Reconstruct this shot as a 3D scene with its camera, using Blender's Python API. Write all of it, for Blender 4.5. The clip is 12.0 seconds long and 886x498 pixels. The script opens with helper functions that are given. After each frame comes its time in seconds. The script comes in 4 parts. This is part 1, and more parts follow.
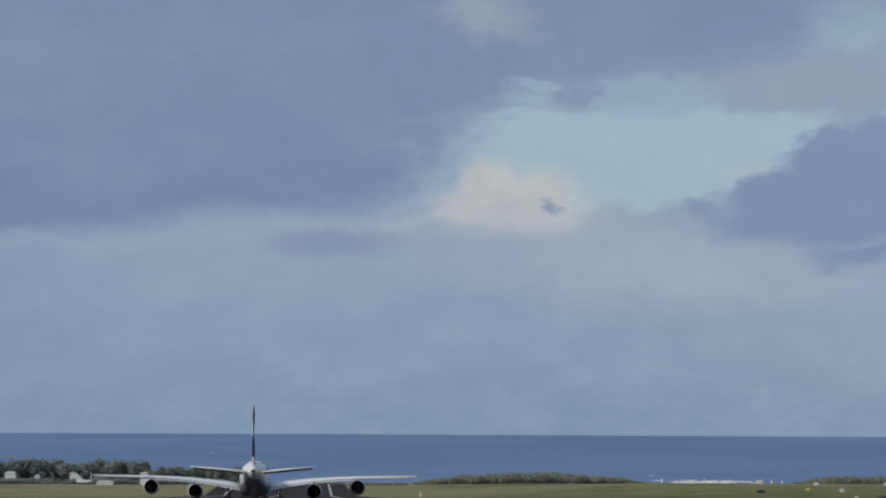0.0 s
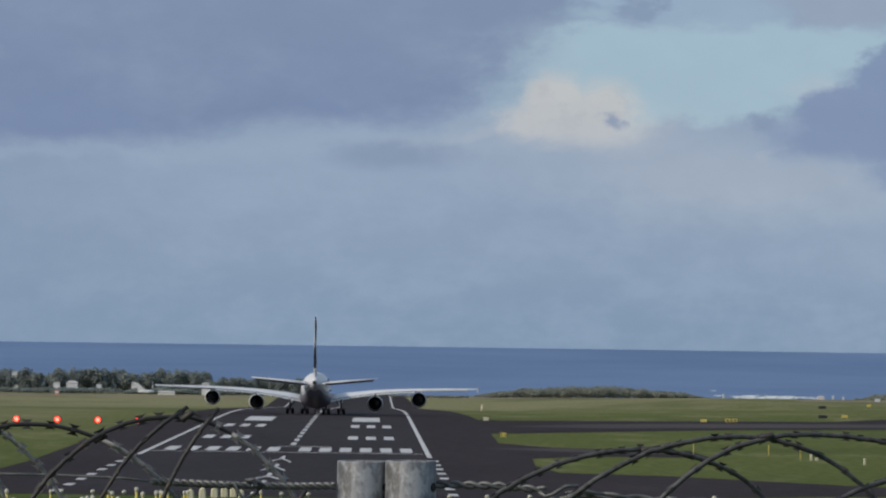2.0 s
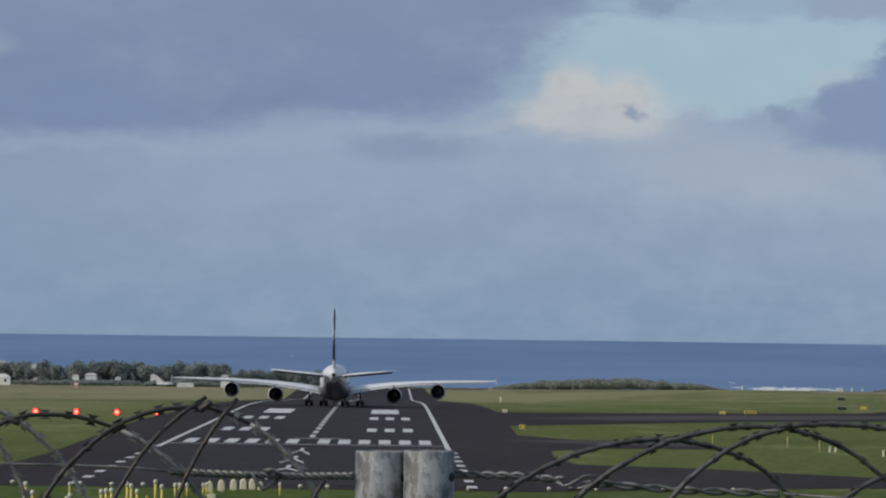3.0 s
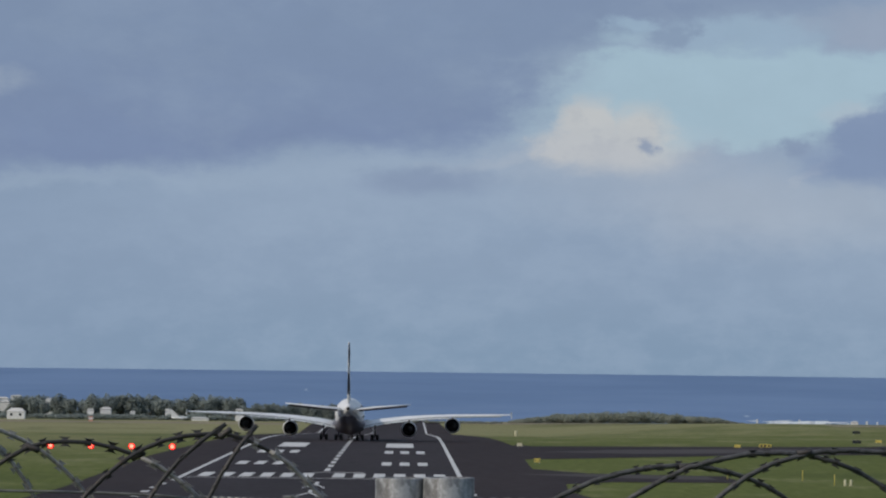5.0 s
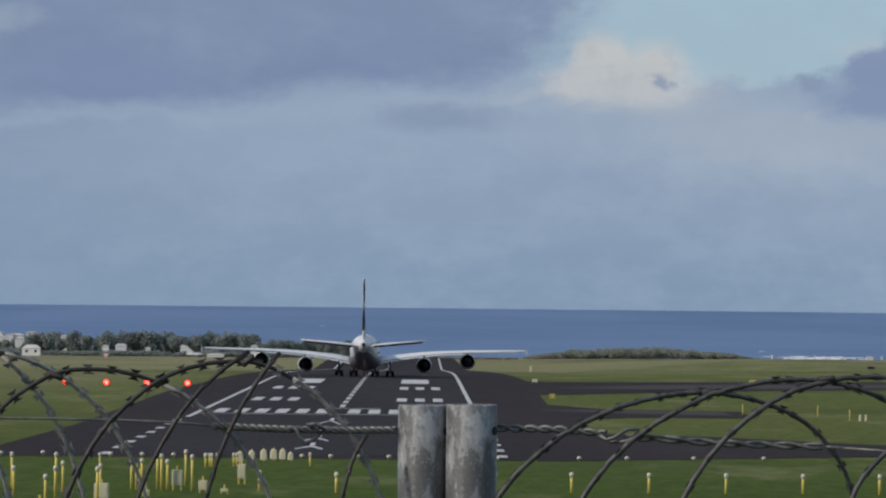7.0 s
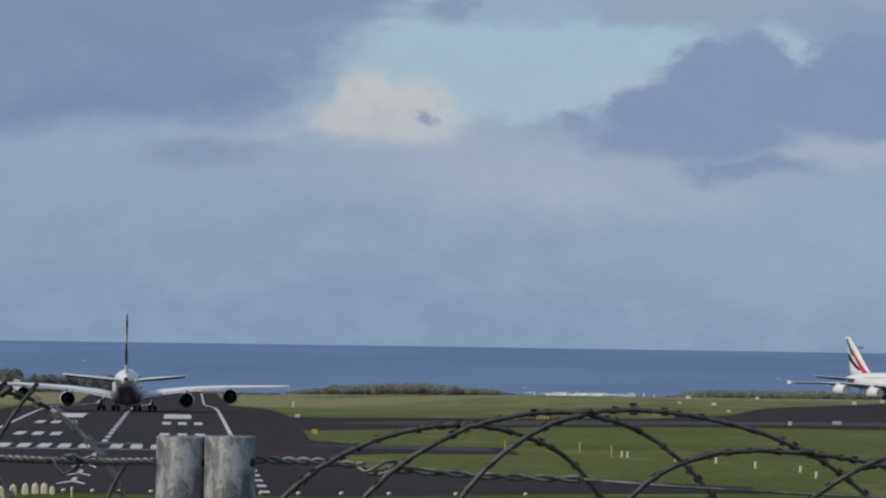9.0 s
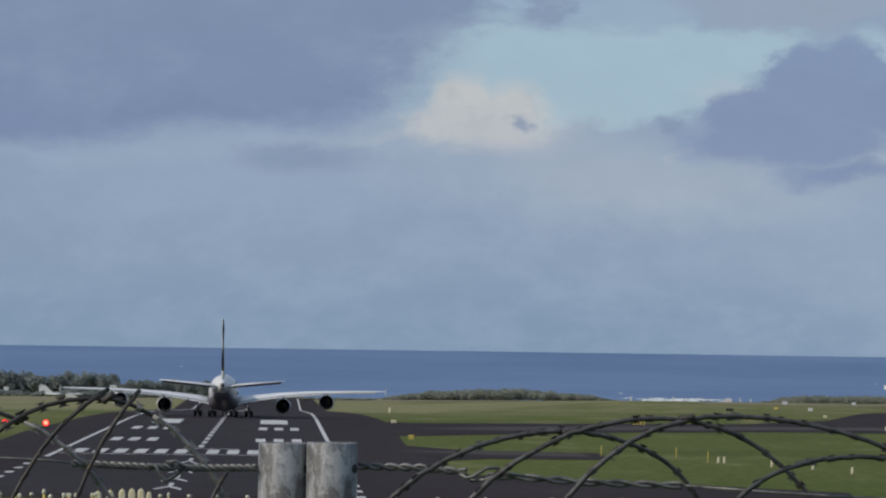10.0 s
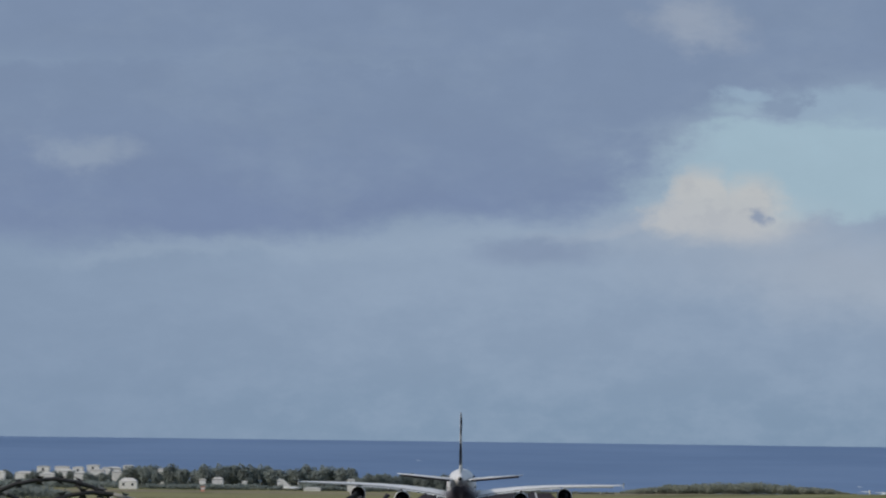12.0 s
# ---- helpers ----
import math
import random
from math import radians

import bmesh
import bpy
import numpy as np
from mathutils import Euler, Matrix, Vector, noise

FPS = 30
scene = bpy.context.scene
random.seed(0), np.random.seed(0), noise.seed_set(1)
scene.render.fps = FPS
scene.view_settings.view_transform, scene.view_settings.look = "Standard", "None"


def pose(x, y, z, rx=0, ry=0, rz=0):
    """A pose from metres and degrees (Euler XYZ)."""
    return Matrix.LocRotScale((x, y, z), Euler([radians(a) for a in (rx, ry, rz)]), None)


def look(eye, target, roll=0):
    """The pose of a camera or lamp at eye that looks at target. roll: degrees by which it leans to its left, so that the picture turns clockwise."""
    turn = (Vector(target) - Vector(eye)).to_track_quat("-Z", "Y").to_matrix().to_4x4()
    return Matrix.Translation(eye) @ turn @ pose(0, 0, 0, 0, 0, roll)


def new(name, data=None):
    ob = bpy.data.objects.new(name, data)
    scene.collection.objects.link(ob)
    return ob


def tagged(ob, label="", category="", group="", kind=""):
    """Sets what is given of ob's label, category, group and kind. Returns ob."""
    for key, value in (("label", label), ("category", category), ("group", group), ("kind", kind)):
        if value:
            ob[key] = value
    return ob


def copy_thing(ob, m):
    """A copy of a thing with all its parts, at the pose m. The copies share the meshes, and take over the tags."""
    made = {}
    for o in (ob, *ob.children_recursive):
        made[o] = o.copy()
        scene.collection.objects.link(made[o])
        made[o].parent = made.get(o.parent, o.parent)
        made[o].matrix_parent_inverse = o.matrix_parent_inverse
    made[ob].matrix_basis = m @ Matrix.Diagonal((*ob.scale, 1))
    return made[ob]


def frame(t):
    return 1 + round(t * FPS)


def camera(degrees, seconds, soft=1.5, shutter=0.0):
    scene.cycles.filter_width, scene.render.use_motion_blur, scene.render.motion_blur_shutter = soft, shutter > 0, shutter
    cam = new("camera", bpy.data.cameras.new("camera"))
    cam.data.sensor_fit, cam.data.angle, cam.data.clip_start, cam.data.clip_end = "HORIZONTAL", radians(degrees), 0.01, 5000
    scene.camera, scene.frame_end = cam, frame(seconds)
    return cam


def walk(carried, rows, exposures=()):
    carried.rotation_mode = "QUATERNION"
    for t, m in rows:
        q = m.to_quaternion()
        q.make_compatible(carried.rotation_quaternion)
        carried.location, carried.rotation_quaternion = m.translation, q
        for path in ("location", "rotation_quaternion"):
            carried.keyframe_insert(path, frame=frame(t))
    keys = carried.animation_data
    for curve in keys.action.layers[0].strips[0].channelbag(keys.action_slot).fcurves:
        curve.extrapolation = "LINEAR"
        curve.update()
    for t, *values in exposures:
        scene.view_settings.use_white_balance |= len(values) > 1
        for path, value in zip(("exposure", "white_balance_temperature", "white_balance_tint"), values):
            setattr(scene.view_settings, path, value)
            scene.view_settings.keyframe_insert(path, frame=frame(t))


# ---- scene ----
# ---- camera ----
EYE_X, EYE_Z = 13.1, 17.0
SLOPE = 0.014          # the airfield falls away from the viewer
LENS = 9.083
cam = camera(LENS, 12.0, soft=2.2)
# seconds, east, height, bearing to the right, elevation, lean
ROWS = [
    (0.0, 13.122, 17.050, 1.3564, 1.1045, 0.276),
    (0.5, 13.122, 17.021, 1.1377, 0.9226, 0.755),
    (1.0, 13.122, 17.021, 1.0311, 0.4878, 0.804),
    (1.5, 13.114, 17.018, 0.8299, 0.3130, 0.945),
    (2.0, 13.114, 17.018, 0.7193, 0.2050, 0.776),
    (2.5, 13.116, 17.018, 0.6517, 0.1456, 0.611),
    (3.0, 13.115, 17.015, 0.5278, 0.1210, 0.728),
    (4.8, 13.108, 17.005, 0.4109, 0.4242, 0.719),
    (5.0, 13.108, 17.005, 0.3734, 0.4659, 0.675),
    (5.5, 13.103, 17.006, 0.3872, 0.4472, 0.745),
    (6.0, 13.102, 17.004, 0.4993, 0.3536, 0.678),
    (6.5, 13.090, 16.996, 0.3553, 0.0686, 0.630),
    (7.0, 13.097, 16.992, 0.2280, -0.1925, 0.580),
    (7.2, 13.098, 16.991, 0.1715, -0.2970, 0.560),
    (8.8, 13.098, 16.987, 2.6810, 0.1288, 0.840),
    (9.0, 13.103, 16.987, 2.6540, 0.2010, 0.845),
    (9.5, 13.106, 16.989, 2.7370, 0.2790, 0.872),
    (10.0, 13.095, 16.988, 1.6660, 0.2440, 0.800),
    (10.1, 13.092, 16.986, 1.1470, 0.2437, 0.782),
    (10.3, 13.085, 16.983, -0.2400, 0.2467, 0.804),
    (10.5, 13.079, 16.980, -0.6352, 0.2497, 0.826),
    (11.0, 13.084, 16.984, -0.8078, 0.1401, 0.732),
    (11.5, 13.077, 16.998, -0.8395, 0.4214, 0.698),
    (11.7, 13.078, 17.000, -0.8177, 0.9030, 0.707),
    (12.0, 13.080, 17.003, -0.7850, 1.1744, 0.721),
]


def aim(x, z, yaw, el, lean):
    a, e = radians(yaw), radians(el)
    return look((x, 0, z), (x + 100 * math.sin(a) * math.cos(e), 100 * math.cos(a) * math.cos(e), z + 100 * math.sin(e)), lean)


walk(cam, [(t, aim(x, z, a, e, r)) for t, x, z, a, e, r in ROWS],
     exposures=[(0.0, -0.08), (0.5, -0.18), (1.0, -0.12), (1.5, -0.02), (2.0, 0.0), (11.4, 0.0), (12.0, -0.06)])

# ---- world, sun ----
SUN_AZ, SUN_EL = 244.0, 36.0   # compass bearing from +y through +x, elevation
sun = new("sun", bpy.data.lights.new("sun", "SUN"))
sun.data.energy, sun.data.angle, sun.data.color = 3.0, radians(6), (1.0, 0.92, 0.80)
sd = Vector((math.sin(radians(SUN_AZ)) * math.cos(radians(SUN_EL)), math.cos(radians(SUN_AZ)) * math.cos(radians(SUN_EL)), math.sin(radians(SUN_EL))))
sun.matrix_world = look(sd * 100, (0, 0, 0))


class Nodes:
    """A short way to write node trees."""

    def __init__(self, tree):
        self.t = tree

    def add(self, kind):
        return self.t.nodes.new(kind)

    def put(self, socket, v):
        if isinstance(v, bpy.types.NodeSocket):
            self.t.links.new(v, socket)
        else:
            socket.default_value = v

    def math(self, op, a, b=0.0, c=None, clamp=False):
        n = self.add("ShaderNodeMath")
        n.operation, n.use_clamp = op, clamp
        self.put(n.inputs[0], a), self.put(n.inputs[1], b)
        if c is not None:
            self.put(n.inputs[2], c)
        return n.outputs[0]

    def ramp(self, v, lo, hi, a=0.0, b=1.0, smooth=True):
        n = self.add("ShaderNodeMapRange")
        n.interpolation_type = "SMOOTHSTEP" if smooth else "LINEAR"
        for i, q in enumerate((v, lo, hi, a, b)):
            self.put(n.inputs[i], q)
        return n.outputs[0]

    def mix(self, f, a, b, blend="MIX"):
        n = self.add("ShaderNodeMix")
        n.data_type, n.blend_type = "RGBA", blend
        self.put(n.inputs[0], f)
        for s, v in ((n.inputs[6], a), (n.inputs[7], b)):
            self.put(s, (*v, 1) if isinstance(v, tuple) and len(v) == 3 else v)
        return n.outputs[2]

    def noise(self, vec, scale, detail=4.0, rough=0.55, dist=0.0):
        n = self.add("ShaderNodeTexNoise")
        if vec is not None:
            self.put(n.inputs["Vector"], vec)
        n.inputs["Scale"].default_value, n.inputs["Detail"].default_value = scale, detail
        n.inputs["Roughness"].default_value, n.inputs["Distortion"].default_value = rough, dist
        return n.outputs["Fac"]

    def xyz(self, x, y, z):
        n = self.add("ShaderNodeCombineXYZ")
        for s, v in zip(n.inputs, (x, y, z)):
            self.put(s, v)
        return n.outputs[0]


def build_world():
    w = bpy.data.worlds.new("sky")
    scene.world = w
    w.use_nodes = True
    w.node_tree.nodes.clear()
    k = Nodes(w.node_tree)
    sky = k.add("ShaderNodeTexSky")
    sky.sky_type, sky.sun_disc = "NISHITA", False
    sky.sun_elevation, sky.sun_rotation = radians(SUN_EL), radians(SUN_AZ)
    way = k.add("ShaderNodeTexCoord").outputs["Generated"]
    s = k.add("ShaderNodeSeparateXYZ")
    k.put(s.inputs[0], way)
    y = k.math("MAXIMUM", k.math("ABSOLUTE", s.outputs[1]), 0.05)
    u0 = k.math("MULTIPLY", k.math("DIVIDE", s.outputs[0], y), 9.87)
    v0 = k.math("ADD", k.math("MULTIPLY", k.math("DIVIDE", s.outputs[2], y), 9.87), 0.138)
    flat = k.xyz(u0, k.math("MULTIPLY", v0, 1.7), 0.0)
    n1 = k.noise(flat, 3.2, 6, 0.6)
    n2 = k.noise(k.xyz(k.math("ADD", u0, 7.3), k.math("MULTIPLY", v0, 1.7), 3.0), 3.2, 6, 0.6)
    n3 = k.noise(k.xyz(u0, k.math("MULTIPLY", v0, 1.7), 9.0), 8.0, 6, 0.62)
    fine = k.noise(k.xyz(u0, k.math("MULTIPLY", v0, 1.4), 5.0), 22.0, 5, 0.6)
    u = k.math("ADD", u0, k.math("ADD", k.math("MULTIPLY", k.math("SUBTRACT", n1, 0.5), 0.30), k.math("MULTIPLY", k.math("SUBTRACT", fine, 0.5), 0.10)))
    v = k.math("ADD", v0, k.math("ADD", k.math("MULTIPLY", k.math("SUBTRACT", n2, 0.5), 0.13), k.math("MULTIPLY", k.math("SUBTRACT", n3, 0.5), 0.075)))

    us = k.math("ADD", u0, k.math("MULTIPLY", k.math("SUBTRACT", fine, 0.5), 0.085))
    vs = k.math("ADD", v0, k.math("MULTIPLY", k.math("SUBTRACT", n3, 0.5), 0.055))

    def puff(cu, cv, ru, rv, soft=0.35, tilt=0.0, calm=False):
        du, dv = k.math("SUBTRACT", us if calm else u, cu), k.math("SUBTRACT", vs if calm else v, cv)
        dv = k.math("SUBTRACT", dv, k.math("MULTIPLY", du, tilt))
        a = k.math("POWER", k.math("ABSOLUTE", k.math("DIVIDE", du, ru)), 2.0)
        b = k.math("POWER", k.math("ABSOLUTE", k.math("DIVIDE", dv, rv)), 2.0)
        return k.ramp(k.math("SQRT", k.math("ADD", a, b)), 1 + soft, 1 - soft)

    def union(*m):
        o = m[0]
        for q in m[1:]:
            o = k.math("MAXIMUM", o, q)
        return o

    blue = k.mix(0.86, k.mix(1.0, sky.outputs[0], (0.11, 0.11, 0.11), "MULTIPLY"), (0.330, 0.480, 0.605))
    # thin grey veil over everything, lighter streaks in its middle
    veil = k.mix(k.ramp(v0, 0.0, 0.22), (0.220, 0.312, 0.435), (0.262, 0.346, 0.472))
    veil = k.mix(k.math("MULTIPLY", puff(0.05, 0.31, 0.75, 0.07, 0.7, 0.05), 0.75), veil, (0.292, 0.376, 0.500))
    veil = k.mix(k.math("MULTIPLY", k.ramp(n3, 0.40, 0.66), 0.34), veil, (0.300, 0.385, 0.505))
    veil = k.mix(k.math("MULTIPLY", k.ramp(u0, -0.1, -0.8), 0.6), veil, (0.225, 0.305, 0.432))
    veil = k.mix(k.math("MULTIPLY", puff(1.15, 0.26, 0.40, 0.20, 0.9), 0.6), veil, (0.318, 0.405, 0.520))
    veil = k.mix(k.math("MULTIPLY", union(puff(-0.62, 0.335, 0.16, 0.018, 0.8, 0.08), puff(-0.36, 0.345, 0.20, 0.020, 0.8), puff(-0.05, 0.36, 0.16, 0.022, 0.8, 0.1)), 0.48), veil, (0.310, 0.395, 0.512))
    # the gap with clear sky
    gap = union(puff(0.53, 0.495, 0.35, 0.085, 0.2, 0.10), puff(0.80, 0.53, 0.20, 0.05, 0.5), puff(0.95, 0.74, 0.11, 0.06, 0.6),
                puff(1.06, 0.52, 0.06, 0.04, 0.6), puff(0.40, 0.60, 0.07, 0.03, 0.6))
    col = k.mix(k.math("MULTIPLY", gap, 0.95), veil, blue)
    col = k.mix(k.math("MULTIPLY", puff(0.22, 0.49, 0.10, 0.09, 0.9), 0.6), col, (0.300, 0.390, 0.500))
    # the heavy cloud deck
    deck = union(puff(-0.62, 0.52, 0.80, 0.165, 0.17, 0.03), puff(-0.10, 0.52, 0.32, 0.13, 0.24), puff(0.16, 0.66, 0.42, 0.11, 0.3, 0.08),
                 puff(-0.3, 0.80, 1.4, 0.15, 0.3), puff(0.55, 0.78, 0.40, 0.12, 0.4))
    tone = k.mix(k.ramp(v, 0.34, 0.62), (0.186, 0.248, 0.398), (0.203, 0.272, 0.404))
    tone = k.mix(k.math("MULTIPLY", k.ramp(n1, 0.45, 0.70), 0.45), tone, (0.252, 0.328, 0.450))
    tone = k.mix(k.math("MULTIPLY", puff(-0.776, 0.494, 0.07, 0.025, 0.8), 0.5), tone, (0.34, 0.41, 0.50))
    col = k.mix(k.math("MULTIPLY", deck, 0.96), col, tone)
    # a notch of clear sky in the deck's edge and a scrap of cloud beside it
    col = k.mix(k.math("MULTIPLY", union(puff(0.415, 0.622, 0.055, 0.017, 0.5), puff(0.60, 0.61, 0.10, 0.025, 0.6)), 0.7), col, (0.318, 0.440, 0.560))
    col = k.mix(k.math("MULTIPLY", puff(0.498, 0.604, 0.032, 0.014, 0.5), 0.75), col, (0.225, 0.300, 0.425))
    # the sunlit cumulus and its wisps
    white = union(puff(0.32, 0.425, 0.060, 0.062, 0.35, 0, True), puff(0.27, 0.400, 0.05, 0.03, 0.5, 0, True), puff(0.405, 0.425, 0.06, 0.045, 0.5, 0, True), puff(0.37, 0.40, 0.11, 0.04, 0.6, 0, True))
    col = k.mix(k.math("MULTIPLY", white, 0.85), col, (0.530, 0.535, 0.535))
    wisp = union(puff(0.20, 0.385, 0.12, 0.015, 0.9, 0.15), puff(0.705, 0.365, 0.035, 0.020, 0.6, 0.6), puff(0.735, 0.385, 0.025, 0.016, 0.6, 0.4), puff(0.785, 0.462, 0.045, 0.022, 0.7, 0, True), puff(0.62, 0.31, 0.30, 0.07, 0.9), puff(0.40, 0.37, 0.22, 0.05, 0.9),
                 puff(1.22, 0.365, 0.18, 0.03, 0.8), puff(0.80, 0.470, 0.035, 0.014, 0.5, -0.3, True), puff(0.30, 0.745, 0.08, 0.03, 0.8))
    col = k.mix(k.math("MULTIPLY", wisp, 0.42), col, (0.430, 0.475, 0.540))
    col = k.mix(k.math("MULTIPLY", k.math("MULTIPLY", white, k.ramp(fine, 0.48, 0.66)), 0.35), col, (0.40, 0.43, 0.48))
    # darker clouds beside it
    side = union(puff(0.86, 0.425, 0.115, 0.055, 0.17, 0, True), puff(0.93, 0.47, 0.085, 0.080, 0.17, 0, True), puff(1.00, 0.49, 0.085, 0.075, 0.17, 0, True), puff(1.20, 0.47, 0.12, 0.095, 0.17, 0, True),
                 puff(1.15, 0.450, 0.24, 0.062, 0.25, 0, True), puff(0.93, 0.385, 0.14, 0.05, 0.3, 0, True), puff(0.80, 0.375, 0.09, 0.035, 0.6, 0, True), puff(0.98, 0.335, 0.12, 0.025, 0.7), puff(1.6, 0.52, 0.35, 0.14, 0.4))
    col = k.mix(k.math("MULTIPLY", side, 0.92), col, (0.212, 0.283, 0.432))
    top = union(puff(0.90, 0.625, 0.22, 0.045, 0.4), puff(1.25, 0.66, 0.3, 0.06, 0.5))
    col = k.mix(k.math("MULTIPLY", top, 0.85), col, (0.300, 0.362, 0.470))
    small = union(puff(0.430, 0.4045, 0.016, 0.010, 0.7, 0, True), puff(0.688, 0.406, 0.028, 0.018, 0.5, 0, True), puff(0.03, 0.336, 0.10, 0.022, 0.7, 0, True))
    col = k.mix(k.math("MULTIPLY", small, 0.75), col, (0.225, 0.290, 0.420))
    grain = k.math("MULTIPLY", k.math("SUBTRACT", n3, 0.5), 0.12)
    col = k.mix(1.0, col, k.xyz(k.math("ADD", grain, 1.0), k.math("ADD", grain, 1.0), k.math("ADD", grain, 1.0)), "MULTIPLY")
    bg = k.add("ShaderNodeBackground")
    k.put(bg.inputs[0], col)
    bg.inputs[1].default_value = 1.0
    out = k.add("ShaderNodeOutputWorld")
    k.put(out.inputs[0], bg.outputs[0])


build_world()

# ---- materials ----


def surface(name, a, b, rough=0.6, metal=0.0, scale=1.0, bump=0.0, stains=None, spec=0.5, stretch=(1, 1, 1), fine=None, tint=0.0):
    """Two colours mixed by noise at two scales; stains: (colour, scale, from, to, amount)."""
    m = bpy.data.materials.new(name)
    m.use_nodes = True
    k = Nodes(m.node_tree)
    p = m.node_tree.nodes["Principled BSDF"]
    co = k.add("ShaderNodeTexCoord").outputs["Object"]
    mp = k.add("ShaderNodeMapping")
    k.put(mp.inputs[0], co)
    mp.inputs["Scale"].default_value = stretch
    v = mp.outputs[0]
    n1 = k.noise(v, scale, 5, 0.6)
    n2 = k.noise(v, fine or scale * 9, 4, 0.6)
    f = k.math("ADD", k.math("MULTIPLY", k.ramp(n1, 0.3, 0.7), 0.65), k.math("MULTIPLY", k.ramp(n2, 0.3, 0.7), 0.35))
    col = k.mix(f, a, b)
    if stains:
        c, sc, lo, hi, amount = stains
        col = k.mix(k.math("MULTIPLY", k.ramp(k.noise(v, sc, 6, 0.65), lo, hi), amount), col, c)
    if tint:
        r = k.add("ShaderNodeObjectInfo").outputs["Random"]
        col = k.mix(k.math("MULTIPLY", r, tint), col, tuple(q * 0.5 for q in a))
    k.put(p.inputs["Base Color"], col)
    k.put(p.inputs["Roughness"], k.ramp(n2, 0.2, 0.8, max(0.02, rough - 0.08), min(1.0, rough + 0.08)))
    p.inputs["Metallic"].default_value = metal
    p.inputs["Specular IOR Level"].default_value = spec
    if bump:
        bp = k.add("ShaderNodeBump")
        bp.inputs["Strength"].default_value = 0.6
        bp.inputs["Distance"].default_value = bump
        k.put(bp.inputs["Height"], n2)
        k.put(p.inputs["Normal"], bp.outputs[0])
    return m


def lamp_surface(name, col, strength):
    m = bpy.data.materials.new(name)
    m.use_nodes = True
    p = m.node_tree.nodes["Principled BSDF"]
    p.inputs["Base Color"].default_value = (*col, 1)
    p.inputs["Emission Color"].default_value = (*col, 1)
    p.inputs["Emission Strength"].default_value = strength
    return m




def grass_surface():
    m = bpy.data.materials.new("grass")
    m.use_nodes = True
    k = Nodes(m.node_tree)
    p = m.node_tree.nodes["Principled BSDF"]
    co = k.add("ShaderNodeTexCoord").outputs["Object"]
    sx = k.add("ShaderNodeSeparateXYZ")
    k.put(sx.inputs[0], co)
    x, y = sx.outputs[0], sx.outputs[1]
    broad = k.noise(k.xyz(k.math("MULTIPLY", x, 0.010), k.math("MULTIPLY", y, 0.0045), 0.0), 1.0, 5, 0.6)
    mid = k.noise(k.xyz(k.math("MULTIPLY", x, 0.055), k.math("MULTIPLY", y, 0.016), 4.0), 1.0, 5, 0.65)
    tuft = k.noise(k.xyz(k.math("MULTIPLY", x, 0.55), k.math("MULTIPLY", y, 0.11), 8.0), 1.0, 5, 0.7)
    lush = k.mix(k.ramp(tuft, 0.3, 0.7), (0.030, 0.055, 0.004), (0.061, 0.088, 0.008))
    field = k.mix(k.ramp(tuft, 0.3, 0.7), (0.060, 0.076, 0.013), (0.104, 0.118, 0.029))
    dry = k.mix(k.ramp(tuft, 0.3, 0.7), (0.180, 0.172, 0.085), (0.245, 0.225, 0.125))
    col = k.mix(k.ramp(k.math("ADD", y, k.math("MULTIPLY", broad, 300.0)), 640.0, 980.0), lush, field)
    # far grass pales: dryness, with distance haze put into the colour
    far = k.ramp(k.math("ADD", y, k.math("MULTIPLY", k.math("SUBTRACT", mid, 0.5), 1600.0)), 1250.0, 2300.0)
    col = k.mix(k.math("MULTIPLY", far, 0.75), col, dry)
    worn = k.math("MULTIPLY", k.ramp(x, -20.0, -70.0), k.ramp(k.math("ADD", y, k.math("MULTIPLY", mid, 500.0)), 1050.0, 1600.0))
    col = k.mix(k.math("MULTIPLY", worn, 0.42), col, dry)
    col = k.mix(k.math("MULTIPLY", k.ramp(mid, 0.52, 0.68), 0.38), col, dry)
    col = k.mix(k.math("MULTIPLY", k.ramp(broad, 0.50, 0.60), 0.4), col, (0.036, 0.054, 0.009))
    k.put(p.inputs["Base Color"], col)
    p.inputs["Roughness"].default_value = 0.92
    p.inputs["Specular IOR Level"].default_value = 0.1
    return m


GRASS = grass_surface()
ASPHALT = surface("asphalt", (0.0180, 0.0133, 0.0158), (0.0280, 0.0213, 0.0246), 0.9, scale=0.05, fine=0.7, spec=0.15, stretch=(1, 0.12, 1),
                  stains=((0.014, 0.012, 0.013), 0.11, 0.55, 0.75, 0.7))
SHOULDER = surface("shoulder_asphalt", (0.0178, 0.0121, 0.0136), (0.0290, 0.0207, 0.0220), 0.92, scale=0.04, fine=0.5, spec=0.12, stretch=(1, 0.15, 1),
                   stains=((0.060, 0.052, 0.048), 0.03, 0.6, 0.8, 0.5))
TAXI = surface("taxiway_asphalt", (0.044, 0.039, 0.040), (0.066, 0.058, 0.057), 0.92, scale=0.03, fine=0.4, spec=0.12, stretch=(0.2, 1, 1))
PAINT = surface("runway_paint", (0.36, 0.36, 0.37), (0.56, 0.56, 0.56), 0.8, scale=0.25, fine=2.2, spec=0.2, stains=((0.2, 0.2, 0.2), 1.2, 0.56, 0.74, 0.45))
SEA = surface("sea_water", (0.084, 0.146, 0.272), (0.126, 0.197, 0.338), 0.75, scale=0.010, fine=0.06, spec=0.25, stretch=(0.5, 0.30, 1))


